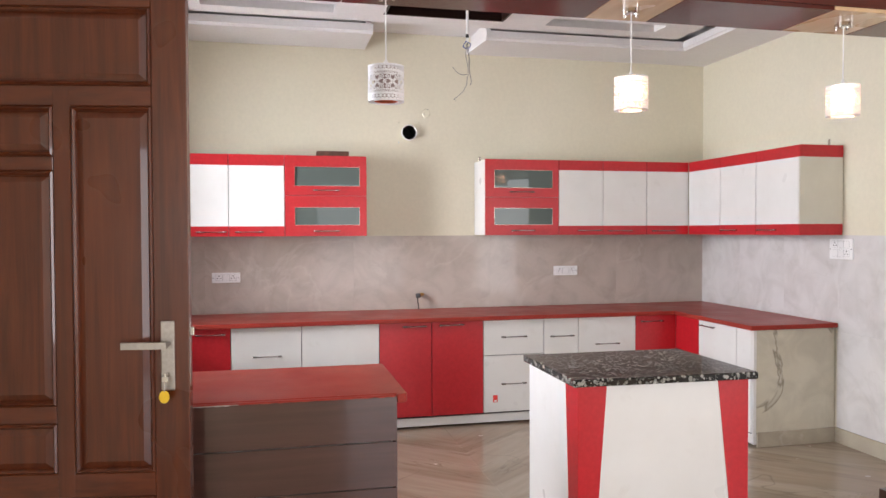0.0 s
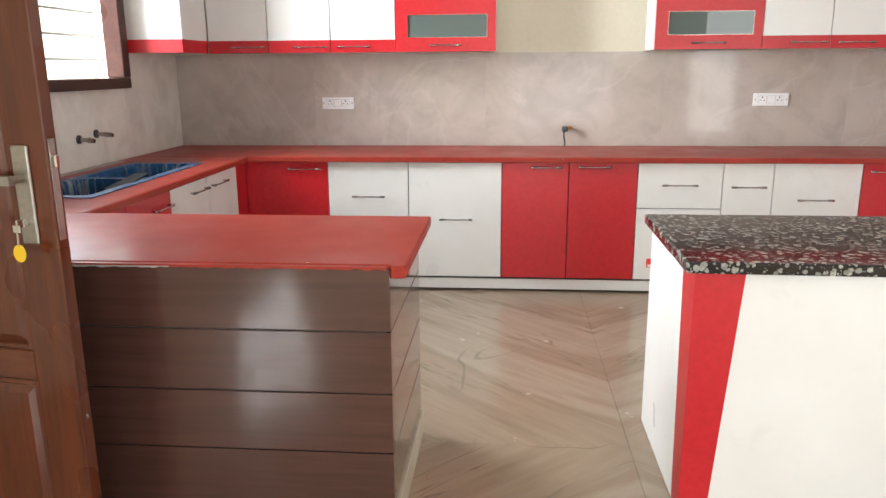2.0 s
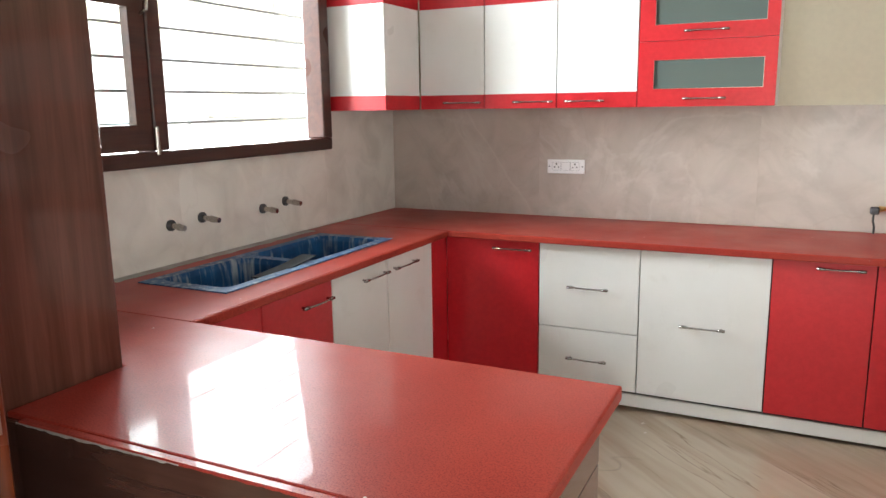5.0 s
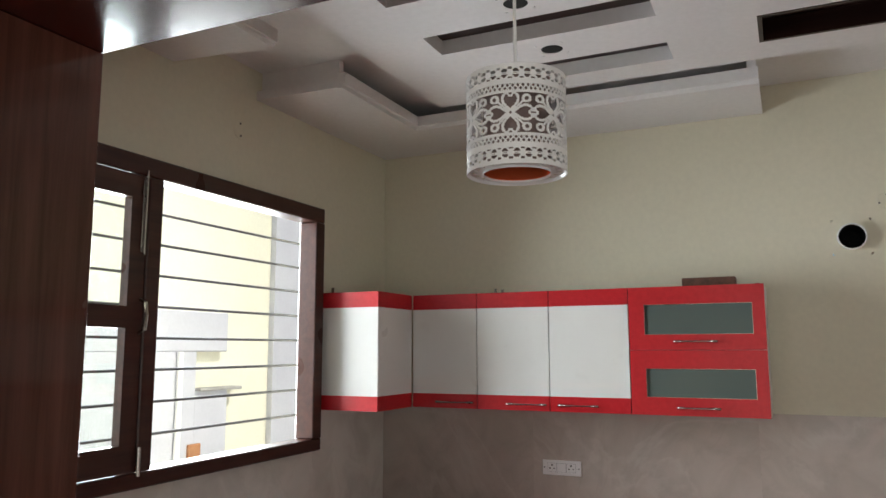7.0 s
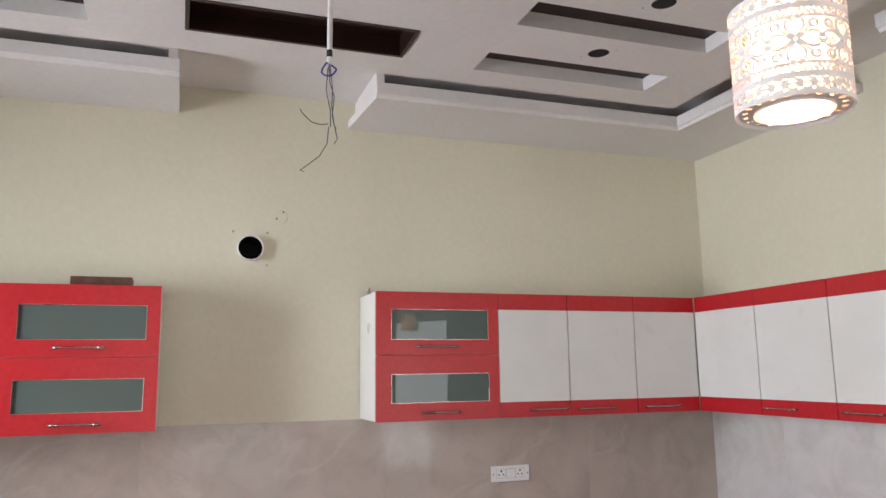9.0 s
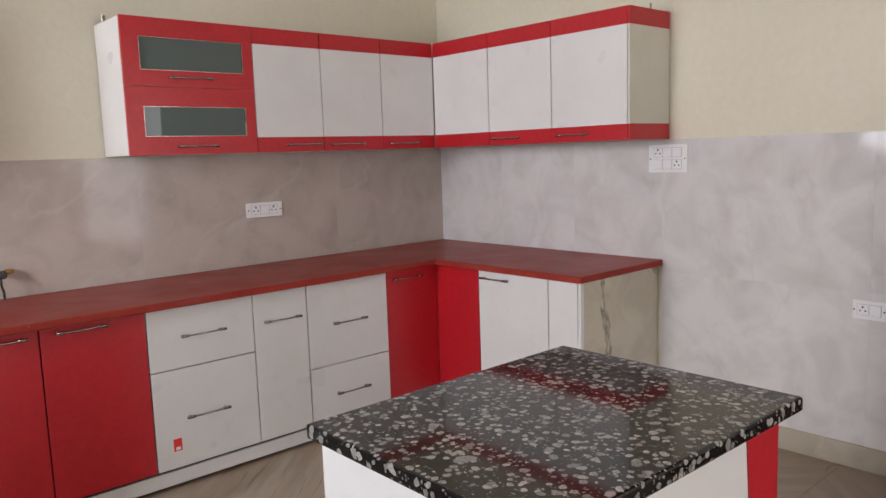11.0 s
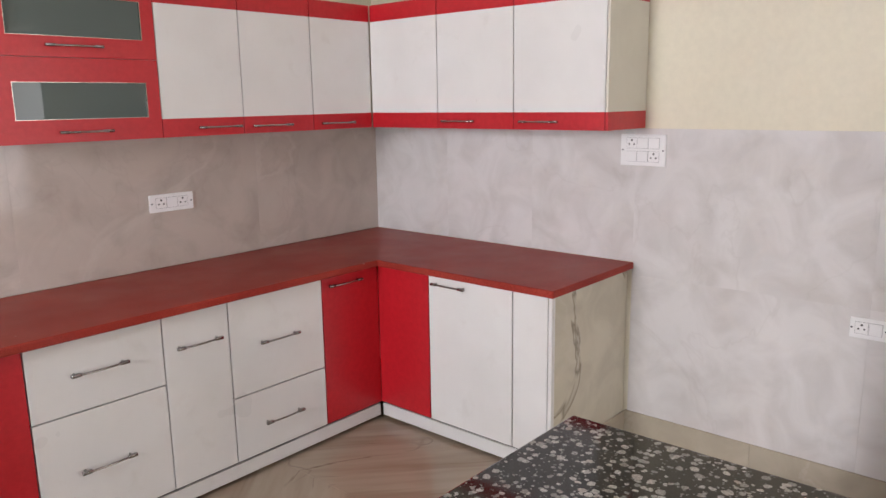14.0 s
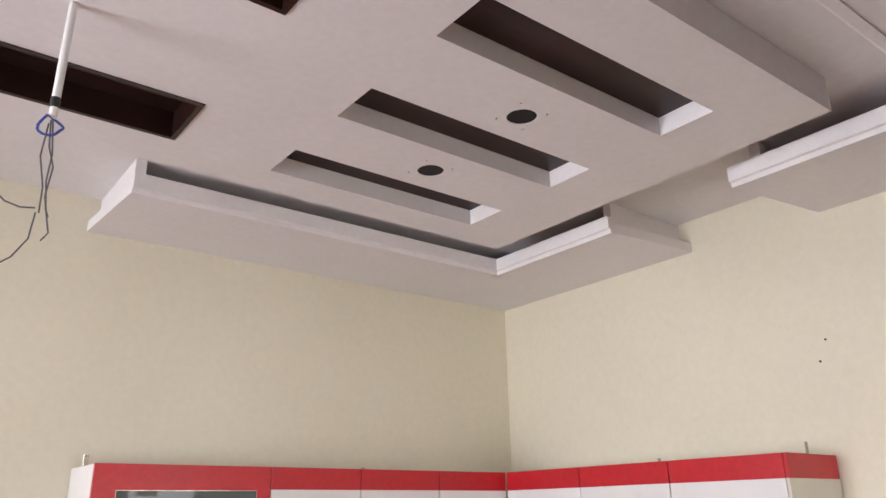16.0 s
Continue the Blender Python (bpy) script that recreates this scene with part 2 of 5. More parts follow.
def paint(name, color, second, scale=1.1, rough=0.55, bump=0.1):
    m, nt, b, pos = bare(name, rough, 0, 0.35)
    c = ramp(nt, noise_of(nt, pos, scale, 6, 0.3), [(0.3, color), (0.7, second)])
    c = mixed(nt, "MULTIPLY", c, ramp(nt, noise_of(nt, pos, 35, 3), [(0.3, (0.97, 0.97, 0.97)), (0.7, (1.02, 1.02, 1.02))]))
    nt.links.new(c, b.inputs["Base Color"])
    bp = nt.nodes.new("ShaderNodeBump")
    bp.inputs["Strength"].default_value, bp.inputs["Distance"].default_value = bump, 0.002
    nt.links.new(noise_of(nt, pos, 55, 4), bp.inputs["Height"])
    nt.links.new(bp.outputs[0], b.inputs["Normal"])
    return m


def painted_sink():
    """Blue protective film over steel, streaked with cement."""
    m, nt, b, pos = bare("blue_film", 0.45, 0, 0.25)
    mul = nt.nodes.new("ShaderNodeVectorMath")
    mul.operation = "MULTIPLY"
    mul.inputs[1].default_value = (38, 38, 3)
    nt.links.new(pos, mul.inputs[0])
    streak = ramp(nt, noise_of(nt, mul.outputs[0], 1, 5), [(0.5, (0, 0, 0)), (0.66, (0.8, 0.8, 0.8))])
    sep = nt.nodes.new("ShaderNodeSeparateXYZ")
    nt.links.new(pos, sep.inputs[0])
    patch = ramp(nt, noise_of(nt, pos, 6, 4), [(0.36, (0, 0, 0)), (0.6, (1, 1, 1))])
    blue = ramp(nt, noise_of(nt, pos, 11, 5), [(0.3, (0.006, 0.045, 0.135)), (0.7, (0.015, 0.10, 0.25))])
    c = mixed(nt, "MIX", blue, (0.36, 0.40, 0.42), fac=mixed(nt, "MULTIPLY", streak, patch))
    nt.links.new(c, b.inputs["Base Color"])
    return m


RED = mat("red_laminate", (0.52, 0.015, 0.023), 0.33, grain=((40, 40, 40), (0.465, 0.011, 0.018), 0.35, 0.65, 3))
def white_laminate():
    """White laminate with faint smears and a few rubbed grey marks."""
    m, nt, b, pos = bare("white_laminate", 0.3)
    c = ramp(nt, noise_of(nt, pos, 3, 5), [(0.3, (0.76, 0.755, 0.735)), (0.75, (0.70, 0.69, 0.665))])
    marks = ramp(nt, noise_of(nt, pos, 7, 5, 0.3, 0.6), [(0.60, (1, 1, 1)), (0.85, (0.90, 0.885, 0.87))])
    c = mixed(nt, "MULTIPLY", c, marks)
    nt.links.new(c, b.inputs["Base Color"])
    nt.links.new(ramp(nt, noise_of(nt, pos, 4, 2), [(0.2, (0.25, 0.25, 0.25)), (0.8, (0.38, 0.38, 0.38))]), b.inputs["Roughness"])
    return m


WHITE = white_laminate()
GREYED = mat("cream_board", (0.66, 0.64, 0.56), 0.4, grain=((4, 4, 4), (0.60, 0.58, 0.50), 0.35, 0.75, 5))
GRANITE = red_granite()
CHIP = chip_granite()
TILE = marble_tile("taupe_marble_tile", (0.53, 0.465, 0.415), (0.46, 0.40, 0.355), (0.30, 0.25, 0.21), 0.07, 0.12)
# right wall: tile colour lifted to stand in for daylight falling on it
TILE_R = marble_tile("lightened_grey_marble_tile", (0.71, 0.69, 0.68), (0.63, 0.61, 0.60), (0.40, 0.36, 0.33), 0.09, 0.14)
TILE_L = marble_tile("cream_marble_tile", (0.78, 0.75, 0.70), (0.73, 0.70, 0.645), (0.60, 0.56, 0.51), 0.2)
SLAB_END = marble_tile("veined_marble_slab", (0.66, 0.62, 0.50), (0.57, 0.53, 0.43), (0.22, 0.18, 0.13), 0.18, 0.8)
FLOOR = floor_marble()
PALECHIP = mat("pale_stone_chip", (0.30, 0.30, 0.29), 0.12, grain=((150, 150, 150), (0.20, 0.20, 0.195), 0.35, 0.65, 4))
HANDLE = mat("worn_steel_bar", (0.40, 0.385, 0.37), 0.24, 1.0, grain=((90, 90, 90), (0.30, 0.29, 0.28), 0.35, 0.65, 3))
SKIRT = marble_tile("skirting_marble", (0.50, 0.45, 0.36), (0.40, 0.35, 0.27), (0.24, 0.19, 0.13), 0.25)
YELLOW = paint("pale_yellow_paint", (0.70, 0.652, 0.515), (0.74, 0.692, 0.555))
CEIL = paint("white_plaster", (0.78, 0.755, 0.755), (0.82, 0.795, 0.795), 1.4, 0.7)
PLASTER = paint("cement_plaster", (0.36, 0.35, 0.33), (0.46, 0.45, 0.43), 3, 0.9, 0.4)
DOORWOOD = wood("polished_teak_upright", (0.062, 0.012, 0.004), (0.145, 0.034, 0.011), 2, 0.3, 0.8)
DOORWOOD_X = wood("polished_teak_level", (0.062, 0.012, 0.004), (0.145, 0.034, 0.011), 0, 0.3, 0.8)
CLAD = wood("dark_cladding_upright", (0.072, 0.026, 0.018), (0.150, 0.060, 0.042), 2, 0.22)
CLAD_X = wood("dark_cladding_level", (0.058, 0.027, 0.021), (0.088, 0.040, 0.031), 0, 0.2, 1.0)
CLAD_Y = wood("dark_cladding_deep", (0.058, 0.027, 0.021), (0.088, 0.040, 0.031), 1, 0.2, 1.0)
BEAMWOOD = wood("red_brown_gloss_veneer", (0.060, 0.010, 0.008), (0.105, 0.022, 0.014), 0, 0.2, 0.1)
INLAY = wood("maple_inlay", (0.55, 0.36, 0.20), (0.66, 0.46, 0.28), 1, 0.25)
WINWOOD = wood("dark_window_wood", (0.036, 0.011, 0.008), (0.075, 0.025, 0.016), 1, 0.3, 0.2)
RECESS = wood("brown_recess_board", (0.018, 0.007, 0.006), (0.034, 0.013, 0.010), 0, 0.35, 0.1)
STEEL = mat("brushed_steel", (0.50, 0.47, 0.43), 0.25, 1.0, grain=((200, 200, 30), (0.40, 0.375, 0.345), 0.35, 0.65, 2))
CHROME = mat("chrome", (0.72, 0.71, 0.69), 0.12, 1.0)
DARKMETAL = mat("dark_grey_steel", (0.10, 0.10, 0.11), 0.45, 0.6, grain=((50, 50, 50), (0.06, 0.06, 0.06), 0.4, 0.6, 3))
# paints the darkness inside holes: vent pipe, ceiling light holes, socket pins
BLACK = mat("black_void", (0.006, 0.006, 0.006), 0.8)
RUBBER = mat("black_rubber", (0.02, 0.02, 0.02), 0.6)
SHEET = mat("dark_grey_film", (0.018, 0.019, 0.021), 0.75, spec=0.1)
SWITCH = mat("white_switch_plastic", (0.82, 0.82, 0.82), 0.3)
# near black so that the gaps between fronts carry their shade as colour
SHADED_CARCASS = mat("shaded_carcass_board", (0.05, 0.042, 0.038), 0.7, grain=((30, 30, 5), (0.035, 0.03, 0.026), 0.35, 0.65, 3))
SEAM = mat("grey_seam_plastic", (0.30, 0.30, 0.31), 0.5)
NICKEL = mat("satin_nickel", (0.42, 0.39, 0.35), 0.4, 1.0, grain=((60, 60, 60), (0.36, 0.335, 0.30), 0.35, 0.65, 3))
BRASS = mat("brass", (0.60, 0.38, 0.13), 0.35, 1.0)
BRICKMAT = mat("brick_clay", (0.16, 0.075, 0.05), 0.85, grain=((30, 30, 30), (0.10, 0.05, 0.035), 0.35, 0.65, 4), bump=0.5)
TERRACOTTA = mat("terracotta_box", (0.42, 0.20, 0.09), 0.7, grain=((12, 12, 12), (0.34, 0.15, 0.07), 0.35, 0.65, 4))
TAG = mat("yellow_plastic", (0.80, 0.52, 0.02), 0.35)
BLUEWIRE = mat("blue_insulation", (0.02, 0.06, 0.30), 0.4)
GREYWIRE = mat("grey_insulation", (0.10, 0.10, 0.11), 0.45)
WHITEMETAL = mat("white_enamel", (0.80, 0.79, 0.80), 0.35)
PIPE = mat("white_conduit", (0.78, 0.77, 0.76), 0.4)
GLASS = glass("clear_glass", (0.93, 0.96, 0.95), 0.0, 0.05)
FROST = mat("grey_lacquered_glass", (0.10, 0.125, 0.117), 0.02, spec=0.28)
CABIN = mat("cabinet_inside", (0.42, 0.45, 0.43), 0.6)
SLEEVE = sleeve_mat("orange_sleeve", (0.80, 0.15, 0.05))
SLEEVE_OUT = mat("mauve_paper", (0.27, 0.20, 0.19), 0.6)
# lit copy of the sleeve, paler so its colour adds to the bulb's glow
SLEEVE_LIT = sleeve_mat("lit_sleeve", (0.95, 0.64, 0.44))
BULB = glowing("lit_bulb", (1.0, 0.74, 0.52), 85)
DEADBULB = mat("unlit_bulb", (0.8, 0.78, 0.75), 0.3)
SINK = painted_sink()
CEMENT = paint("grey_cement", (0.30, 0.29, 0.27), (0.42, 0.41, 0.38), 9, 0.9, 0.6)
OUTYELLOW = paint("outdoor_cream_paint", (0.77, 0.74, 0.60), (0.81, 0.78, 0.65), 1.2, 0.8)
OUTGREY = paint("outdoor_grey_paint", (0.52, 0.52, 0.57), (0.58, 0.58, 0.62), 1.5, 0.8)
GROUND = paint("courtyard_concrete", (0.33, 0.32, 0.30), (0.43, 0.42, 0.39), 2, 0.9, 0.5)


# ---- mesh helpers ----
def world_of(ob):
    v = Vector(ob.location)
    while ob.parent:
        ob = ob.parent
        v += ob.location
    return v


def thing(name, at, label, category, group="", kind=""):
    ob = new(name)
    ob.location = at
    ob.empty_display_size = 0.1
    return tagged(ob, label, category, group, kind)


def part(name, bm, material, parent=None, label="", smooth=False):
    """Links a bmesh, given in world places, as one mesh under a thing or a part."""
    if parent:
        bmesh.ops.translate(bm, vec=-world_of(parent), verts=bm.verts)
    me = bpy.data.meshes.new(name)
    if smooth:
        for f in bm.faces:
            f.smooth = True
    bm.to_mesh(me)
    bm.free()
    me.materials.append(material)
    ob = new(name, me)
    ob.parent = parent
    return tagged(ob, label)


def add_box(bm, x0, x1, y0, y1, z0, z1):
    m = Matrix.Translation(((x0 + x1) / 2, (y0 + y1) / 2, (z0 + z1) / 2)) @ Matrix.Diagonal((x1 - x0, y1 - y0, z1 - z0, 1))
    return bmesh.ops.create_cube(bm, size=1, matrix=m)["verts"]


def boxes(*dims, bevel=0.0, seg=1):
    bm = bmesh.new()
    for d in dims:
        add_box(bm, *d)
    if bevel:
        bmesh.ops.bevel(bm, geom=bm.edges[:], offset=bevel, segments=seg, affect="EDGES", profile=0.5)
    return bm


def add_tube(bm, a, b, r, n=12, r2=None):
    a, b = Vector(a), Vector(b)
    d = b - a
    m = Matrix.Translation((a + b) / 2) @ d.to_track_quat("Z", "Y").to_matrix().to_4x4()
    return bmesh.ops.create_cone(bm, cap_ends=True, segments=n, radius1=r, radius2=r if r2 is None else r2, depth=d.length, matrix=m)["verts"]


def tube(a, b, r, n=12, r2=None):
    bm = bmesh.new()
    add_tube(bm, a, b, r, n, r2)
    return bm


def prism(points, axis, lo, hi, bevel=0.0):
    """A flat outline (two coordinates a point) drawn out along axis 0, 1 or 2."""
    bm = bmesh.new()
    def place(p, h):
        c = list(p)
        c.insert(axis, h)
        return bm.verts.new(c)
    low, high = [place(p, lo) for p in points], [place(p, hi) for p in points]
    n = len(points)
    bm.faces.new(low)
    bm.faces.new(high[::-1])
    for i in range(n):
        bm.faces.new((low[i], high[i], high[(i + 1) % n], low[(i + 1) % n]))
    bmesh.ops.recalc_face_normals(bm, faces=bm.faces)
    if bevel:
        bmesh.ops.bevel(bm, geom=bm.edges[:], offset=bevel, segments=2, affect="EDGES", profile=0.5)
    return bm


def plate(x0, x1, y0, y1, z0, z1, holes):
    """A slab with rectangular holes right through it."""
    bm = bmesh.new()
    xs = sorted({x0, x1, *[h[0] for h in holes], *[h[1] for h in holes]})
    ys = sorted({y0, y1, *[h[2] for h in holes], *[h[3] for h in holes]})
    def solid(i, j):
        if not (0 <= i < len(xs) - 1 and 0 <= j < len(ys) - 1):
            return False
        cx, cy = (xs[i] + xs[i + 1]) / 2, (ys[j] + ys[j + 1]) / 2
        return not any(a < cx < b and c < cy < d for a, b, c, d in holes)
    made = {}
    def v(i, j, z):
        if (i, j, z) not in made:
            made[i, j, z] = bm.verts.new((xs[i], ys[j], z))
        return made[i, j, z]
    for i in range(len(xs) - 1):
        for j in range(len(ys) - 1):
            if not solid(i, j):
                continue
            bm.faces.new([v(i, j, z0), v(i, j + 1, z0), v(i + 1, j + 1, z0), v(i + 1, j, z0)])
            bm.faces.new([v(i, j, z1), v(i + 1, j, z1), v(i + 1, j + 1, z1), v(i, j + 1, z1)])
            for di, dj, a, b in ((-1, 0, (i, j), (i, j + 1)), (1, 0, (i + 1, j + 1), (i + 1, j)), (0, -1, (i + 1, j), (i, j)), (0, 1, (i, j + 1), (i + 1, j + 1))):
                if not solid(i + di, j + dj):
                    bm.faces.new([v(*a, z0), v(*a, z1), v(*b, z1), v(*b, z0)])
    bmesh.ops.recalc_face_normals(bm, faces=bm.faces)
    return bm


def lathe(profile, n=32, at=(0, 0, 0)):
    """profile: (radius, height) pairs, turned about the upright axis at a place."""
    bm = bmesh.new()
    rings = [[bm.verts.new((at[0] + r * math.cos(2 * math.pi * k / n), at[1] + r * math.sin(2 * math.pi * k / n), at[2] + z)) for k in range(n)] for r, z in profile]
    for a, b in zip(rings, rings[1:]):
        for k in range(n):
            bm.faces.new((a[k], a[(k + 1) % n], b[(k + 1) % n], b[k]))
    bmesh.ops.recalc_face_normals(bm, faces=bm.faces)
    return bm


def add_sweep(bm, points, r, n=6):
    """One unbroken tube through the points."""
    points = [Vector(p) for p in points]
    rings, side = [], None
    for i, p in enumerate(points):
        d = (points[min(i + 1, len(points) - 1)] - points[max(i - 1, 0)]).normalized()
        side = side or (d.orthogonal().normalized())
        side = (side - d * side.dot(d)).normalized()
        up = d.cross(side)
        rings.append([bm.verts.new(p + (side * math.cos(2 * math.pi * k / n) + up * math.sin(2 * math.pi * k / n)) * r) for k in range(n)])
    for a, b in zip(rings, rings[1:]):
        for k in range(n):
            bm.faces.new((a[k], a[(k + 1) % n], b[(k + 1) % n], b[k]))
    bm.faces.new(rings[0][::-1])
    bm.faces.new(rings[-1])


def wire(points, r, n=6):
    bm = bmesh.new()
    add_sweep(bm, points, r, n)
    bmesh.ops.recalc_face_normals(bm, faces=bm.faces)
    return bm


def turned(bm, m):
    bmesh.ops.transform(bm, matrix=m, verts=bm.verts)
    return bm


# ---- the large structure ----
XL, XR, YB, TOP = -0.09, 5.390, 7.48, 3.21
YH = -2.3                      # the hall's far end, behind the walk
PY0, PY1 = 4.16, 4.53          # the clad opening between hall and kitchen
SPL = 1.49                     # top of the wall tiles


def structure(name, bm, material, label, category):
    ob = part(name, bm, material)
    return tagged(ob, label, category, kind="structure")


WY0, WY1, WZ0, WZ1 = 4.86, 6.68, 1.306, 2.570
wall_left = structure("wall_left", boxes((XL - 0.23, XL, YH, -1.7, 0, TOP), (XL - 0.23, XL, -1.7, 0.1, 0, 0.8), (XL - 0.23, XL, -1.7, 0.1, 2.15, TOP), (XL - 0.23, XL, 0.1, WY0, 0, TOP), (XL - 0.07, XL, WY1, YB, 0, TOP), (XL - 0.23, XL - 0.07, 6.89, YB, 0, TOP), (XL - 0.23, XL - 0.07, WY1, 6.89, 0, WZ0), (XL - 0.23, XL - 0.07, WY1, 6.89, WZ1, TOP), (XL - 0.23, XL, WY0, WY1, 0, WZ0), (XL - 0.23, XL, WY0, WY1, WZ1, TOP)), YELLOW, "pale yellow painted wall with a window opening", "wall")
VX, VZ, VR = 2.583, 2.370, 0.062
wall_back = structure("wall_back", turned(plate(XL - 0.23, XR + 0.23, 0, TOP, 0, 0.23, [(VX - 0.09, VX + 0.09, VZ - 0.09, VZ + 0.09)]), Matrix(((1, 0, 0, 0), (0, 0, 1, YB), (0, 1, 0, 0), (0, 0, 0, 1)))), YELLOW, "pale yellow painted back wall above marble tiles", "wall")
# the gap at y 0.3 to 1.9 is unseen, added to let the fill in
wall_right = structure("wall_right", boxes((XR, XR + 0.23, YH, 0.3, 0, TOP), (XR, XR + 0.23, 0.3, 1.9, 2.45, TOP), (XR, XR + 0.23, 1.9, YB, 0, TOP)), YELLOW, "pale yellow painted wall above grey marble tiles", "wall")
floor = structure("floor", boxes((XL - 0.23, XR + 0.23, YH - 0.2, YB + 0.2, -0.2, -0.012)), CEMENT, "beige veined marble slab floor, book-matched", "floor")
ceiling = structure("ceiling", boxes((XL - 0.23, XR + 0.23, YH - 0.2, YB + 0.23, TOP, TOP + 0.2)), CEIL, "plain white plastered ceiling", "ceiling")
wall_hall_end = structure("wall_hall_end", boxes((XL - 0.23, 2.3, YH - 0.2, YH, 0, TOP), (4.3, XR + 0.23, YH - 0.2, YH, 0, TOP), (2.3, 4.3, YH - 0.2, YH, 2.55, TOP)), YELLOW, "pale yellow hall wall with a wide entrance opening", "wall")
ground = structure("ground", boxes((-900, 900, -900, 900, -0.45, -0.2)), GROUND, "concrete courtyard ground outside", "ground")

# the round vent hole: a painted ring fills the square cut, with a dark pipe behind
def vent_ring():
    bm = bmesh.new()
    n, out, inn, deep = 32, [], [], []
    for k in range(n):
        a = 2 * math.pi * (k + 0.5) / n
        c, s = math.cos(a), math.sin(a)
        q = 0.092 / max(abs(c), abs(s))
        out.append(bm.verts.new((VX + q * c, YB - 0.001, VZ + q * s)))
        inn.append(bm.verts.new((VX + VR * c, YB - 0.001, VZ + VR * s)))
    for k in range(n):
        j = (k + 1) % n
        bm.faces.new((out[k], out[j], inn[j], inn[k]))
    bmesh.ops.recalc_face_normals(bm, faces=bm.faces)
    return bm


part("vent_surround", vent_ring(), YELLOW, wall_back)
vent = thing("vent_pipe", (VX, YB, VZ), "round black exhaust hole in the painted wall", "vent", kind="structure")
bm = lathe([(VR, 0.0), (VR + 0.004, 0.0), (VR + 0.004, 0.006), (VR, 0.006), (VR, 0.0), (VR, -0.21), (0.001, -0.21)], 32)
part("pipe", turned(bm, Matrix.Translation((VX, YB, VZ)) @ Matrix.Rotation(radians(90), 4, "X")), BLACK, vent)
bm = lathe([(VR - 0.001, 0.0065), (VR - 0.001, 0.036), (VR + 0.0042, 0.036), (VR + 0.005, 0.0065), (VR + 0.005, 0.001)], 32)
part("collar", turned(bm, Matrix.Translation((VX, YB, VZ)) @ Matrix.Rotation(radians(90), 4, "X")), PIPE, vent, "pale pipe collar")

# false ceiling: one dropped slab with slots, framed recesses and round holes; soffits round the walls
SX0, SX1, SY0, SY1, SZ = 0.66, 4.68, 5.19, 6.74, 3.09
slots = [(x0, x0 + 0.91, y0, y0 + 0.195) for x0 in (0.968, 3.474) for y0 in (5.405, 5.905, 6.375)]
darks = [(2.23, 3.128, 6.265, 6.535), (2.23, 3.128, 5.475, 5.745)]
spots = [(x, y) for x in (1.42, 3.934) for y in (5.775, 6.245)]
SPR = 0.047
bm = plate(SX0, SX1, SY0, SY1, SZ, TOP - 0.002, slots + darks + [(x - 0.06, x + 0.06, y - 0.06, y + 0.06) for x, y in spots])
for x, y in spots:
    n = 24
    ring = []
    for k in range(n):
        a = 2 * math.pi * (k + 0.5) / n
        c, s = math.cos(a), math.sin(a)
        q = 0.06 / max(abs(c), abs(s))
        ring.append([bm.verts.new((x + r * c, y + r * s, z)) for r, z in ((q, SZ), (SPR, SZ), (SPR, SZ + 0.003), (q, SZ + 0.003))])
    for k in range(n):
        j = (k + 1) % n
        for i in range(3):
            bm.faces.new((ring[k][i], ring[k][i + 1], ring[j][i + 1], ring[j][i]))
false_ceiling = structure("false_ceiling", bm, CEIL, "dropped white plaster ceiling panel with slots and light holes", "ceiling")
bm = bmesh.new()
for h in slots:
    add_box(bm, h[0] + 0.002, h[1] - 0.002, h[2] + 0.002, h[3] - 0.002, SZ + 0.064, TOP - 0.004)
part("slot_board", bm, RECESS, false_ceiling, "dark brown board in the ceiling slots")
bm = bmesh.new()
for a, b, c, d in darks:
    for q in ((a, b, c, c + 0.016), (a, b, d - 0.016, d), (a, a + 0.016, c + 0.016, d - 0.016), (b - 0.016, b, c + 0.016, d - 0.016)):
        add_box(bm, *q, SZ - 0.004, SZ + 0.085)
    add_box(bm, a + 0.016, b - 0.016, c + 0.016, d - 0.016, SZ + 0.085, TOP - 0.006)
part("recess_frame", bm, RECESS, false_ceiling, "brown wooden frame of the ceiling recess")
# solid black blocks in place of the shaded hollow above each light hole
bm = bmesh.new()
for x, y in spots:
    add_box(bm, x - 0.058, x + 0.058, y - 0.058, y + 0.058, SZ + 0.0035, SZ + 0.06)
part("light_hole_void", bm, BLACK, false_ceiling)

LXL, LXR, LYB, LYF = 0.375, 4.905, 6.99, 4.90     # inner edges of the soffits
FZ = 3.06
CUT = 0.05


def soffit(points):
    return prism(points, 2, FZ, FZ + 0.045)


soffits = [
    ([(XL, YB), (XL, 6.16), (LXL, 6.18), (LXL, LYB), (2.21, LYB), (2.21, YB)], [(XL + 0.001, LXL - 0.004, 6.20, 6.24), (2.16, 2.20, LYB + 0.004, YB - 0.001)]),
    ([(XR, YB), (3.09, YB), (3.12, LYB), (LXR, LYB), (LXR, 6.23), (XR, 6.19)], [(LXR + 0.004, XR - 0.001, 6.25, 6.29), (3.13, 3.17, LYB + 0.004, YB - 0.001)]),
    ([(XR, 5.60), (LXR, 5.66), (LXR, LYF), (3.05, LYF), (3.05, PY1), (XR, PY1)], [(LXR + 0.004, XR - 0.001, 5.55, 5.59)]),
    ([(XL, 5.60), (XL, PY1), (2.25, PY1), (2.25, LYF), (LXL, LYF), (LXL, 5.66)], [(XL + 0.001, LXL - 0.004, 5.55, 5.59)]),
]
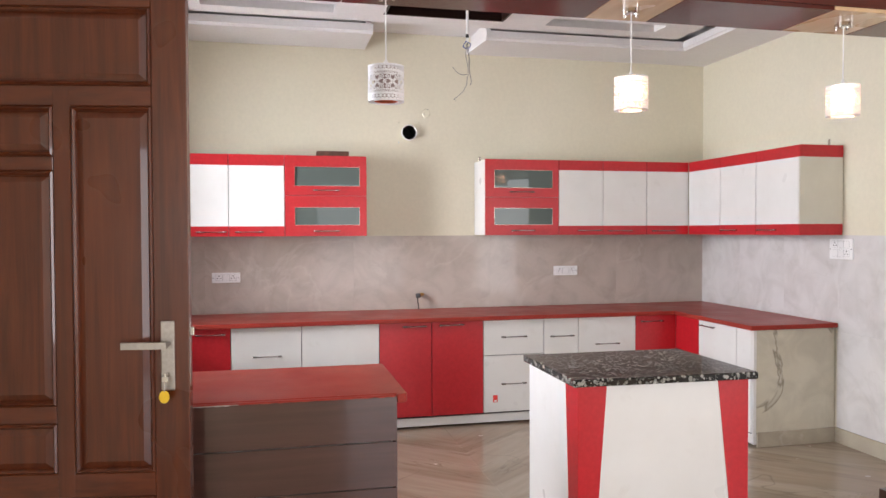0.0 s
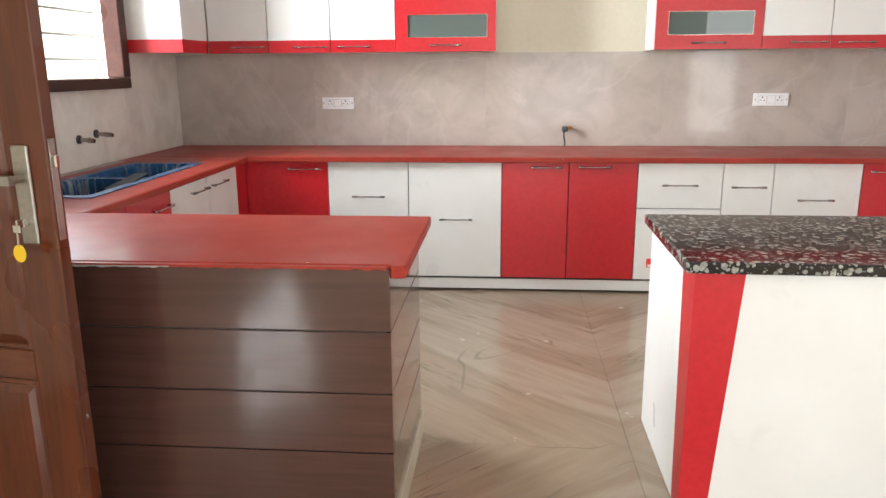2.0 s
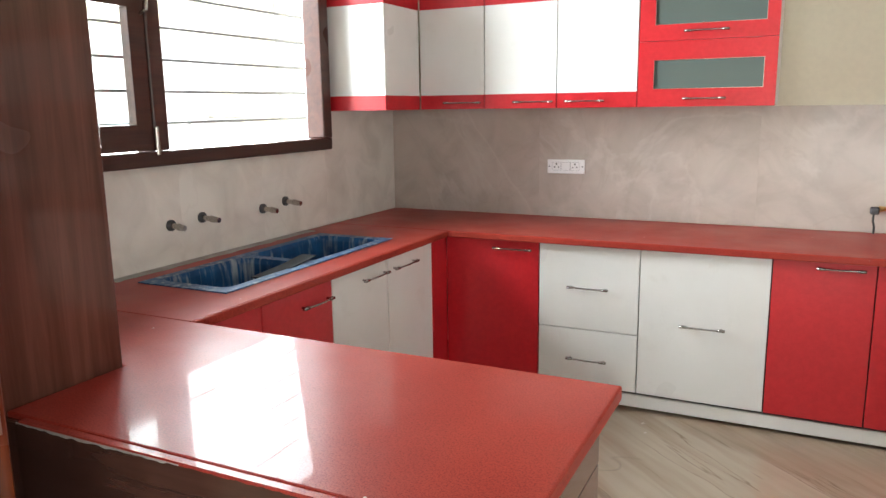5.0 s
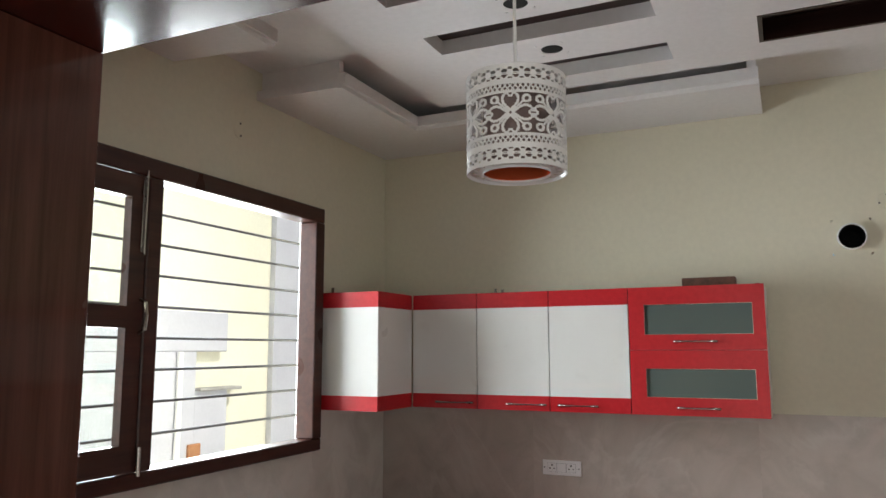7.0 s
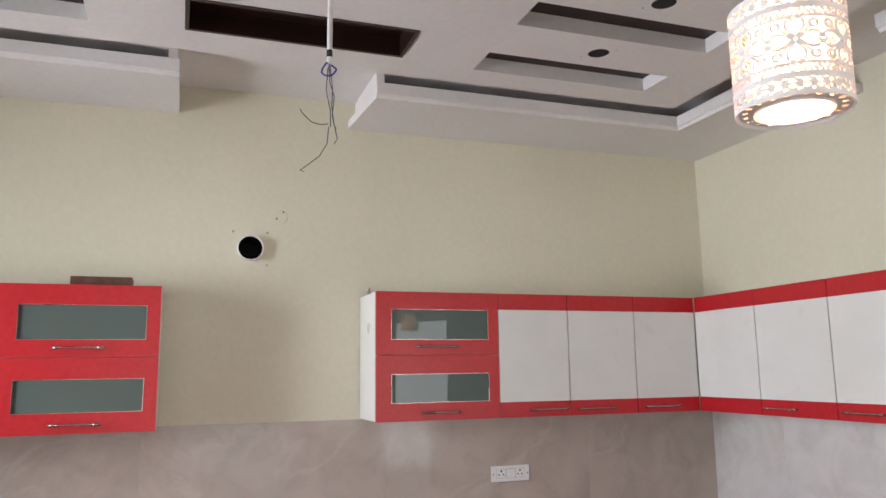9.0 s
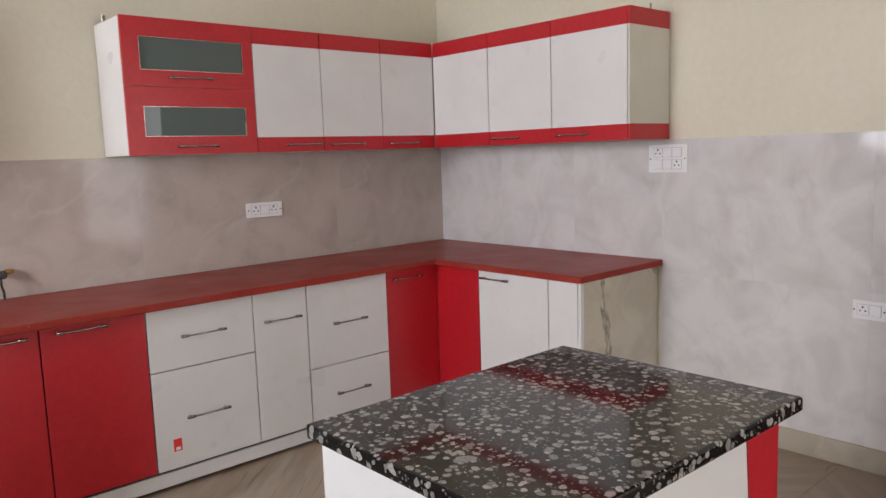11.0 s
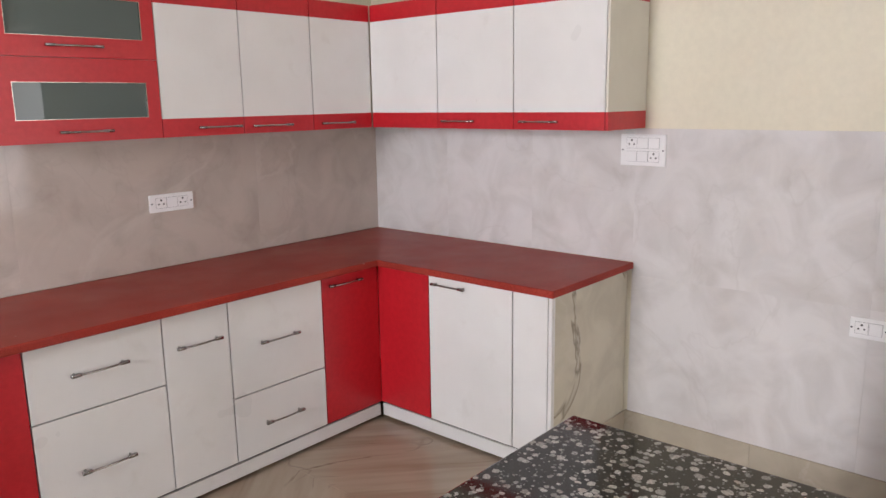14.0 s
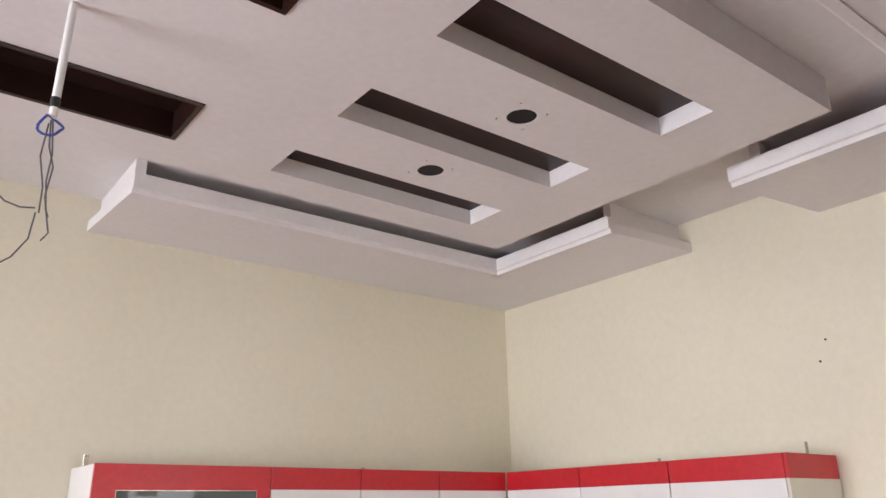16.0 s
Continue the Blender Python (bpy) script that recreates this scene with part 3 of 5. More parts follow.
for pts, ends in soffits:
    board = structure("ceiling_soffit", soffit(pts), CEIL, "white plaster ceiling soffit along the wall", "ceiling")
    for d in ends:
        part("end_cap", boxes((*d, FZ + 0.0455, TOP - 0.001)), CEIL, board)
# cornice lips on the inner edges
def lip(points, width=0.045):
    """A stepped moulding along a line of the plan; it stands inside the line."""
    bm = bmesh.new()
    for (ax, ay), (bx, by) in zip(points, points[1:]):
        d = Vector((bx - ax, by - ay, 0)).normalized()
        nrm = Vector((-d.y, d.x, 0))
        a, b = Vector((ax, ay, 0)), Vector((bx, by, 0))
        prof = [(0, FZ - 0.004), (0.028, FZ - 0.004), (0.034, FZ + 0.012), (width, FZ + 0.016), (width, FZ + 0.072), (0, FZ + 0.072)]
        la = [bm.verts.new((*(a + nrm * o).xy, z)) for o, z in prof]
        lb = [bm.verts.new((*(b + nrm * o).xy, z)) for o, z in prof]
        bm.faces.new(la)
        bm.faces.new(lb[::-1])
        for i in range(len(prof)):
            j = (i + 1) % len(prof)
            bm.faces.new((la[i], lb[i], lb[j], la[j]))
    bmesh.ops.recalc_face_normals(bm, faces=bm.faces)
    return bm


for pts in ([(2.21, LYB), (LXL, LYB), (LXL, 6.18)], [(LXR, 6.23), (LXR, LYB), (3.12, LYB)], [(3.05, LYF), (LXR, LYF), (LXR, 5.66)], [(LXL, 5.66), (LXL, LYF), (2.25, LYF)]):
    structure("cornice", lip(pts), CEIL, "white plaster cornice lip of the soffit", "cornice")

# the clad opening: pier and beam in polished dark wood
pier = structure("pier_left", boxes((XL, 0.750, PY0 + 0.02, PY1 - 0.02, 0, TOP)), PLASTER, "wall pier clad in polished dark wood", "pier")
part("side_board", boxes((0.751, 0.770, PY0, PY1, 0.0, 2.545), bevel=0.002), CLAD, pier, "dark wood board")
part("front_board", boxes((XL + 0.002, 0.750, PY0, PY0 + 0.018, 0.0, 2.545), bevel=0.002), CLAD, pier)
part("rear_board", boxes((XL + 0.002, 0.750, PY1 - 0.018, PY1, 0.862, 2.545), bevel=0.002), CLAD, pier)
beam = structure("beam", boxes((0.751, XR - 0.001, PY0 + 0.02, PY1 - 0.02, 2.566, TOP)), PLASTER, "ceiling beam over the opening clad in glossy dark wood", "beam")
for i, (a, b) in enumerate(((0.752, 1.74), (1.744, 2.90), (3.222, 3.98), (4.36, XR - 0.002))):
    part("soffit_board", boxes((a, b, PY0, PY1, 2.546, 2.565), bevel=0.0015), BEAMWOOD, beam)
for a, b in ((2.904, 3.218), (3.984, 4.356)):
    part("inlay_board", boxes((a, b, PY0 + 0.001, PY1 - 0.001, 2.546, 2.565), bevel=0.0015), INLAY, beam, "pale maple inlay board")
part("front_board", boxes((XL + 0.002, XR - 0.002, PY0 - 0.001, PY0 + 0.018, 2.566, TOP - 0.002)), BEAMWOOD, beam)
part("rear_board", boxes((XL + 0.002, XR - 0.002, PY1 - 0.018, PY1, 2.566, FZ - 0.001)), CLAD_X, beam)

# ---- window ----
win = thing("window_1", (XL, 5.77, WZ0), "dark wooden window with horizontal steel bars and a glazed casement", "window", kind="structure")
F0, F1 = XL - 0.055, XL + 0.058
part("frame_bottom", boxes((F0, F1, WY0, WY1 + 0.026, WZ0 - 0.02, WZ0 + 0.042), bevel=0.006), WINWOOD, win)
part("frame_top", boxes((F0, F1, WY0, WY1 + 0.026, WZ1 - 0.06, WZ1 + 0.02), bevel=0.006), WINWOOD, win)
part("frame_right", boxes((F0, F1 + 0.001, WY1 - 0.052, WY1 + 0.027, WZ0 + 0.043, WZ1 - 0.061), bevel=0.006), WINWOOD, win)
part("frame_left", boxes((F0, F1 + 0.001, WY0, WY0 + 0.07, WZ0 + 0.043, WZ1 - 0.061), bevel=0.006), WINWOOD, win)
part("mullion", boxes((F0, F1 + 0.001, 5.455, 5.53, WZ0 + 0.043, WZ1 - 0.061), bevel=0.005), WINWOOD, win)
sash = part("casement", boxes((XL + 0.01, XL + 0.05, 5.375, 5.453, WZ0 + 0.046, WZ1 - 0.064), (XL + 0.01, XL + 0.05, 4.935, 5.01, WZ0 + 0.046, WZ1 - 0.064), (XL + 0.01, XL + 0.05, 5.01, 5.375, WZ0 + 0.046, 1.455), (XL + 0.01, XL + 0.05, 5.01, 5.375, 2.415, WZ1 - 0.064), (XL + 0.01, XL + 0.05, 5.01, 5.375, 1.90, 1.985)), WINWOOD, win, "dark wooden casement with two panes")
for a, b in ((1.455, 1.90), (1.985, 2.415)):
    pane = part("pane", boxes((XL + 0.028, XL + 0.032, 5.005, 5.38, a - 0.005, b + 0.005)), GLASS, sash)
    pane.visible_shadow = False
part("tower_bolt", boxes((XL + 0.051, XL + 0.057, 5.425, 5.447, 2.20, 2.50), bevel=0.002), STEEL, sash, "steel tower bolt")
bm = tube((XL + 0.062, 5.436, 2.19), (XL + 0.062, 5.436, 2.53), 0.0055)
part("bolt_rod", bm, STEEL, sash)
part("window_handle", wire([(XL + 0.05, 5.44, 1.88), (XL + 0.08, 5.44, 1.895), (XL + 0.088, 5.44, 1.95), (XL + 0.08, 5.44, 2.0), (XL + 0.05, 5.44, 2.015)], 0.008, 8), STEEL, sash, "steel pull handle")
part("hinge", tube((XL + 0.062, 5.46, 1.335), (XL + 0.062, 5.46, 1.445), 0.010), STEEL, sash, "steel butt hinge")
for k in range(8):
    z = 1.454 + 0.1381 * k
    if z < WZ1 - 0.05:
        part("bar", tube((XL - 0.18, WY0 - 0.01, z), (XL - 0.18, 6.90, z), 0.0065, 8), DARKMETAL, win, "grey steel bar" if k == 0 else "")
part("outer_post", boxes((XL - 0.225, XL - 0.19, 6.858, 6.882, WZ0, WZ1), bevel=0.003), OUTGREY, win, "pale steel guide post")

# ---- outside, seen through the window ----
court = thing("neighbour_wall", (-3.1, 8.6, -0.2), "sunlit cream painted courtyard wall", "wall", kind="structure")
part("wall", boxes((-3.3, -3.05, 3.0, 13.0, -0.2, 4.6)), OUTYELLOW, court)
part("pilaster", boxes((-3.06, -2.98, 10.1, 10.55, -0.2, 4.4)), OUTGREY, court, "grey painted strip")
part("panel_upper", boxes((-3.06, -2.96, 7.0, 9.33, 1.80, 2.19), bevel=0.01), OUTGREY, court, "grey painted band")
part("panel_lower", boxes((-3.06, -2.96, 7.0, 8.89, 0.4, 1.799)), OUTGREY, court)
part("panel_step", boxes((-3.06, -2.96, 8.891, 9.34, 0.4, 1.42)), OUTGREY, court)
part("downpipe", tube((-2.93, 8.65, -0.2), (-2.93, 8.65, 1.8), 0.03), PIPE, court, "pale downpipe")
part("meter_box", boxes((-2.96, -2.92, 8.80, 8.96, 0.79, 0.93), bevel=0.01), TERRACOTTA, court, "small terracotta box on the wall")
part("ledge", boxes((-3.04, -2.90, 8.9, 9.5, 1.42, 1.45), bevel=0.006), CEMENT, court)

# ---- wall tiles, skirting and floor slabs: pieces ----
def tiles(wall, axis, at, toward, spans, rows, material):
    """Wall tiles 8 mm proud with hairline joints. axis: the wall's normal."""
    for a, b in spans:
        for z0, z1 in rows:
            g = 0.0001
            lo, hi = sorted((at, at + toward * 0.008))
            d = (lo, hi, a + g, b - g, z0 + g, z1 - g) if axis == 0 else (a + g, b - g, lo, hi, z0 + g, z1 - g)
            part("tile", boxes(d, bevel=0.0002), material, wall)


def cuts(a, b, step):
    n = max(1, round((b - a) / step))
    return [(a + (b - a) * k / n, a + (b - a) * (k + 1) / n) for k in range(n)]


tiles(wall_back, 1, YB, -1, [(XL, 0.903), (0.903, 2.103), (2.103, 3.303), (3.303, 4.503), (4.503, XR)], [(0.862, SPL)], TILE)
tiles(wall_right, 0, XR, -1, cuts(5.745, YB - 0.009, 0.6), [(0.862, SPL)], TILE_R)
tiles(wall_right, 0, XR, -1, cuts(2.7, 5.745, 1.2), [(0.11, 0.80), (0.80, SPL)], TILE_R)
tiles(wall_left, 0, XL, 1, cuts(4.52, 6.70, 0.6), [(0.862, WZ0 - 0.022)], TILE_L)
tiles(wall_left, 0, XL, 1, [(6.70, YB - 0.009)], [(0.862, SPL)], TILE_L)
for a, b in cuts(2.7, 5.76, 0.61):
    part("skirting", boxes((XR - 0.014, XR, a + 0.0005, b - 0.0005, 0, 0.109), bevel=0.002), SKIRT, wall_right)
for i in range(-2, 3):
    for j in range(-3, 1):
        x0, y0 = 2.725 + 1.36 * i, 4.82 + 2.66 * j
        a, b, c, d = max(x0, XL), min(x0 + 1.36, XR), max(y0, YH), min(y0 + 2.66, YB)
        if b - a > 0.01 and d - c > 0.01:
            part("slab", boxes((a + 0.0005, b - 0.0005, c + 0.0005, d - 0.0005, -0.02, 0), bevel=0.0006), FLOOR, floor)


# ---- kitchen units ----
def run_back(face):
    return Matrix(((1, 0, 0, 0), (0, -1, 0, face), (0, 0, 1, 0), (0, 0, 0, 1)))


def run_right(face):
    return Matrix(((0, -1, 0, face), (1, 0, 0, 0), (0, 0, 1, 0), (0, 0, 0, 1)))


def run_left(face):
    return Matrix(((0, 1, 0, face), (1, 0, 0, 0), (0, 0, 1, 0), (0, 0, 0, 1)))


def local(m, bm):
    """From along, outward, up to the world."""
    turned(bm, m)
    bmesh.ops.recalc_face_normals(bm, faces=bm.faces)
    return bm


def handle_mesh(m, a, b, z, sag=0.0):
    bm = bmesh.new()
    n = 8
    pts = [Vector((a + 0.022 + (b - a - 0.044) * k / n, 0.024 + 0.006 * math.sin(math.pi * k / n), z - sag * k / n)) for k in range(n + 1)]
    add_sweep(bm, pts, 0.0042, 8)
    for u0, u1, p in ((a, a + 0.035, pts[0]), (b - 0.035, b, pts[-1])):
        add_box(bm, u0, u1, 0.016, 0.029, p.z - 0.0055, p.z + 0.0055)
        c = (u0 + u1) / 2
        add_tube(bm, (c, -0.001, p.z), (c, 0.018, p.z), 0.005, 8)
    return local(m, bm)


def base_unit(m, a, b, fronts, label, depth=0.64, z0=0.095, z1=0.828, top=0.828):
    """fronts: (low, high, material, handle (u0, u1, z) or None)."""
    at = m @ Vector(((a + b) / 2, -depth / 2, 0))
    ob = thing("base_cabinet", (at.x, at.y, 0), label, "cabinet", "base cabinets")
    part("body", local(m, boxes((a + 0.001, b - 0.001, -depth, -0.0205, z0 - 0.012, top))), SHADED_CARCASS, ob)
    part("toe_board", local(m, boxes((a, b, -0.06, -0.012, 0.018, z0 - 0.013), bevel=0.001)), WHITE, ob, "white plinth board")
    for lo, hi, material, hd in fronts:
        d = part("drawer_front" if hi - lo < 0.6 else "door", local(m, boxes((a + 0.0028, b - 0.0028, -0.019, 0, lo + 0.0028, hi - 0.0028), bevel=0.0012)), material, ob, "red laminate front" if material is RED else "white laminate front")
        if hd:
            part("handle", handle_mesh(m, *hd), HANDLE, d, "worn chrome bar handle", smooth=True)
    return ob


Bk, Rt, Lf = run_back(6.80), run_right(4.717), run_left(0.612)
Z0, Z1 = 0.095, 0.828
base_unit(Bk, 0.6105, 1.135, [(Z0, Z1, RED, (0.889, 1.099, 0.783))], "red laminate base cabinet with one door in the corner")
base_unit(Bk, 1.135, 1.643, [(Z0, 0.393, WHITE, (1.290, 1.496, 0.238)), (0.393, Z1, WHITE, (1.290, 1.496, 0.611))], "white base cabinet with two deep drawers")
base_unit(Bk, 1.643, 2.224, [(Z0, Z1, WHITE, (1.838, 2.043, 0.470))], "white base cabinet with one tall pull-out front")
hob = base_unit(Bk, 2.224, 2.632, [(Z0, Z1, RED, (2.401, 2.590, 0.798))], "red laminate base cabinet door below the gas point")
base_unit(Bk, 2.632, 3.047, [(Z0, Z1, RED, (2.690, 2.885, 0.801))], "red laminate base cabinet beside white drawers")
unit_st = base_unit(Bk, 3.047, 3.550, [(Z0, 0.547, WHITE, (3.189, 3.395, 0.322)), (0.547, Z1, WHITE, (3.189, 3.401, 0.693))], "white drawer base cabinet with a small red sticker")
base_unit(Bk, 3.550, 3.845, [(Z0, Z1, WHITE, (3.597, 3.801, 0.684))], "narrow white pull-out base cabinet")
base_unit(Bk, 3.845, 4.352, [(Z0, 0.388, WHITE, (3.989, 4.199, 0.235)), (0.388, Z1, WHITE, (3.987, 4.198, 0.608))], "white base cabinet with two drawers")
base_unit(Bk, 4.352, 4.7192, [(Z0, Z1, RED, (4.384, 4.592, 0.780))], "red laminate corner base cabinet")
base_unit(Rt, 6.457, 6.8025, [(Z0, Z1, RED, None)], "red laminate corner filler cabinet")
base_unit(Rt, 5.968, 6.457, [(Z0, Z1, WHITE, (6.222, 6.422, 0.787))], "white laminate base cabinet on the short run")
base_unit(Rt, 5.785, 5.968, [(Z0, Z1, WHITE, None)], "narrow white laminate end filler cabinet")
base_unit(Lf, 6.62, 6.8025, [(Z0, Z1, RED, None)], "red laminate corner filler beside the sink run")
base_unit(Lf, 6.165, 6.62, [(Z0, Z1, WHITE, (6.205, 6.43, 0.765))], "white laminate sink cabinet door", top=0.62)
base_unit(Lf, 5.71, 6.165, [(Z0, Z1, WHITE, (5.932, 6.147, 0.765))], "white laminate sink cabinet", top=0.62)
base_unit(Lf, 5.268, 5.71, [(Z0, Z1, RED, (5.489, 5.690, 0.752))], "red laminate base cabinet next to the sink", top=0.62)
base_unit(Lf, 4.93, 5.268, [(Z0, Z1, RED, None)], "red laminate filler behind the peninsula", top=0.62)
part("sticker", local(Bk, boxes((3.125, 3.163, 0.0002, 0.0012, 0.175, 0.232))), mat("sticker_red", (0.75, 0.04, 0.03), 0.4), unit_st, "small red paper sticker")
part("sticker_label", local(Bk, boxes((3.134, 3.154, 0.0013, 0.0018, 0.180, 0.194))), SWITCH, unit_st)

end_panel = thing("end_panel", (5.05, 5.77, 0), "cream marble slab with dark veins closing the cabinet run", "panel")
part("slab", boxes((4.742, XR - 0.012, 5.766, 5.783, 0.10, 0.827), bevel=0.001), SLAB_END, end_panel)
part("skirting", boxes((4.742, XR - 0.015, 5.754, 5.7655, 0.0, 0.105), bevel=0.002), SKIRT, end_panel, "beige marble skirting strip")
part("edge_strip", boxes((4.7175, 4.7415, 5.766, 5.784, 0.02, 0.827), bevel=0.001), WHITE, end_panel)

# worktop
CT0, CT1 = 0.829, 0.862
top_ = thing("worktop", (2.6, 7.1, CT0), "polished red granite worktop in a horseshoe shape, dusty", "worktop")
part("back_slab", prism([(XL + 0.009, YB - 0.009), (XL + 0.009, 6.754), (4.675, 6.754), (4.675, 5.735), (XR - 0.009, 5.735), (XR - 0.009, YB - 0.009)], 2, CT0, CT1, bevel=0.006), GRANITE, top_)
SK = (0.075, 0.475, 5.245, 6.405)
part("sink_slab", plate(XL + 0.009, 0.63, 4.914, 6.752, CT0, CT1 - 0.0006, [SK]), GRANITE, top_)
part("sink_nosing", boxes((0.6304, 0.645, 4.914, 6.752, CT0, CT1 - 0.0005), bevel=0.005, seg=2), GRANITE, top_)
part("peninsula_slab", prism([(XL + 0.009, 4.912), (XL + 0.009, PY1 + 0.002), (0.772, PY1 + 0.002), (0.772, 4.2105), (1.932, 4.2105), (1.932, 4.196), (1.964, 4.196), (1.975, 4.210), (1.975, 4.912)], 2, CT0 - 0.004, CT1, bevel=0.005), GRANITE, top_)
def ragged(u0, u1, n, low, high, seed):
    """Outline of a smear: even above, uneven below."""
    pts = [(u0 + (u1 - u0) * k / n, low + 0.004 * noise.noise((k * 0.45, seed, 0)) + 0.002 * noise.noise((k * 1.7, seed, 3))) for k in range(n + 1)]
    return [(u1, high), (u0, high)] + pts


part("cement_bed", prism(ragged(0.84, 1.92, 90, CT1 - 0.0105, CT1 - 0.003, 3.1), 1, 4.1925, 4.2103), GRANITE, top_, "chipped granite edge over the planks")
part("cement_smear", prism(ragged(0.83, 1.30, 50, CT1 - 0.013, CT1 - 0.008, 7.4), 1, 4.1915, 4.1938), CEMENT, top_, "smear of dried cement")

# peninsula front, clad in planks
pen = thing("peninsula", (1.3, 4.6, 0), "peninsula counter base clad in glossy dark wood planks", "counter")
part("core", boxes((0.772, 1.913, 4.2112, 4.865, 0, CT0 - 0.006)), PLASTER, pen)
edges_z = [0.012, 0.102, 0.290, 0.478, 0.668, CT1 - 0.008]
for a, b in zip(edges_z, edges_z[1:]):
    part("plank", boxes((0.772, 1.930, 4.194, 4.2095, a + 0.0022, b - 0.0022), bevel=0.0012), CLAD_X, pen)
    if a > 0.05:
        part("side_plank", boxes((1.9135, 1.930, 4.2112, 4.886, a + 0.0022, min(b, CT0 - 0.005) - 0.0022), bevel=0.0012), CLAD_Y, pen)
part("side_skirting", boxes((1.9135, 1.938, 4.2112, 4.89, 0, 0.102), bevel=0.002), SKIRT, pen, "pale marble skirting")
part("kitchen_side", boxes((0.64, 1.912, 4.8655, 4.882, 0.0, CT0 - 0.008)), WHITE, pen)

# sink
sink = thing("sink", (0.275, 5.82, CT1), "double bowl sink under blue protective film streaked with cement", "sink")
BW = ((0.105, 0.445, 5.285, 5.765), (0.105, 0.445, 5.815, 6.37))
part("rim", plate(SK[0] - 0.018, SK[1] + 0.018, SK[2] - 0.02, SK[3] + 0.02, CT1 + 0.0005, CT1 + 0.004, BW), SINK, sink)
for a, b, c, d in BW:
    bm = bmesh.new()
    levels = [(0.0, CT1 + 0.003), (0.006, CT1 - 0.02), (0.014, CT1 - 0.15), (0.035, CT1 - 0.185), (0.07, CT1 - 0.195)]
    rings = []
    for inset, z in levels:
        ring = []
        r = 0.05
        for cx, cy, a0 in ((b - inset - r, d - inset - r, 0), (a + inset + r, d - inset - r, 90), (a + inset + r, c + inset + r, 180), (b - inset - r, c + inset + r, 270)):
            for k in range(7):
                q = radians(a0 + 15 * k)
                ring.append(bm.verts.new((cx + r * math.cos(q), cy + r * math.sin(q), z)))
        rings.append(ring)
    for p, q in zip(rings, rings[1:]):
        for k in range(len(p)):
            j = (k + 1) % len(p)
            bm.faces.new((p[k], p[j], q[j], q[k]))
    bm.faces.new(rings[-1])
    # corner webs out to the square cut of the rim
    n = len(rings[0])
    for i, (cx, cy) in enumerate(((b, d), (a, d), (a, c), (b, c))):
        cv = bm.verts.new((cx, cy, CT1 + 0.003))
        for k in range(6):
            bm.faces.new((cv, rings[0][7 * i + k], rings[0][7 * i + k + 1]))
    bmesh.ops.recalc_face_normals(bm, faces=bm.faces)
    bowl = part("bowl", bm, SINK, sink, smooth=False)
flap = thing("film_flap", (0.41, 5.67, CT1), "loose dark grey sheet lying across the sink divider", "sheet")
bm = prism([(5.50, 0.852), (5.70, 0.866), (5.835, 0.884), (5.838, 0.887), (5.70, 0.870), (5.50, 0.856)], 0, 0.375, 0.452)
part("sheet", bm, SHEET, flap)
caulk = bmesh.new()
for k in range(46):
    y = 5.2 + k * 0.028
    w = 0.055 + 0.018 * noise.noise((k * 0.3, 0, 7))
    add_box(caulk, XL + 0.0095, XL + 0.0095 + w, y, y + 0.0283, CT1 - 0.0004, CT1 + 0.0015 + 0.001 * abs(noise.noise((k * 0.9, 2, 2))))
part("cement_line", caulk, CEMENT, sink, "dried cement along the wall")

# water points over the sink
def water_point(y, z, length, cap):
    ob = thing("water_pipe", (XL, y, z), "capped steel water pipe stub sticking out of the tiles", "pipe", "water pipes over the sink")
    bm = lathe([(0.001, 0.004), (0.022, 0.004), (0.024, 0.0), (0.024, 0.010), (0.013, 0.016)], 16)
    part("flange", turned(bm, Matrix.Translation((XL + 0.008, y, z)) @ Matrix.Rotation(radians(90), 4, "Y")), DARKMETAL, ob)
    part("stub", tube((XL + 0.008, y, z), (XL + length, y, z - 0.004), 0.012, 12), STEEL, ob, smooth=False)
    part("cap", tube((XL + length - 0.005, y, z - 0.004), (XL + length + cap, y, z - 0.008), 0.016, 8, 0.012), STEEL, ob)


water_point(5.542, 1.030, 0.06, 0.03)
water_point(5.727, 1.039, 0.07, 0.04)
water_point(6.142, 1.025, 0.07, 0.03)
water_point(6.322, 1.041, 0.07, 0.04)

# ---- wall cabinets ----
UZ0, UZ1, BL, BT = 1.495, 2.124, 1.571, 2.042


def wall_unit(m, a, b, hd, label, depth=0.345):
    at = m @ Vector(((a + b) / 2, -depth / 2, 0))
    ob = thing("wall_cabinet", (at.x, at.y, UZ0), label, "cabinet", "wall cabinets")
    part("body", local(m, boxes((a + 0.001, b - 0.001, -depth, -0.0215, UZ0, UZ1))), WHITE, ob)
    # thin dark sheet added behind the door, paints the shade in the gaps
    part("front_edge", local(m, boxes((a + 0.001, b - 0.001, -0.0214, -0.0203, UZ0, UZ1))), SHADED_CARCASS, ob)
    d = part("door", local(m, boxes((a + 0.0028, b - 0.0028, -0.019, 0, BL, BT))), WHITE, ob)
    part("band_top", local(m, boxes((a + 0.0022, b - 0.0022, -0.019, 0.0005, BT + 0.0003, UZ1 + 0.002), bevel=0.0008)), RED, d, "red band")
    part("band_bottom", local(m, boxes((a + 0.0022, b - 0.0022, -0.019, 0.0005, UZ0 - 0.002, BL - 0.0003), bevel=0.0008)), RED, d, "red band")
    if hd:
        part("handle", handle_mesh(m, *hd), HANDLE, d, "worn chrome bar handle", smooth=True)
    return ob


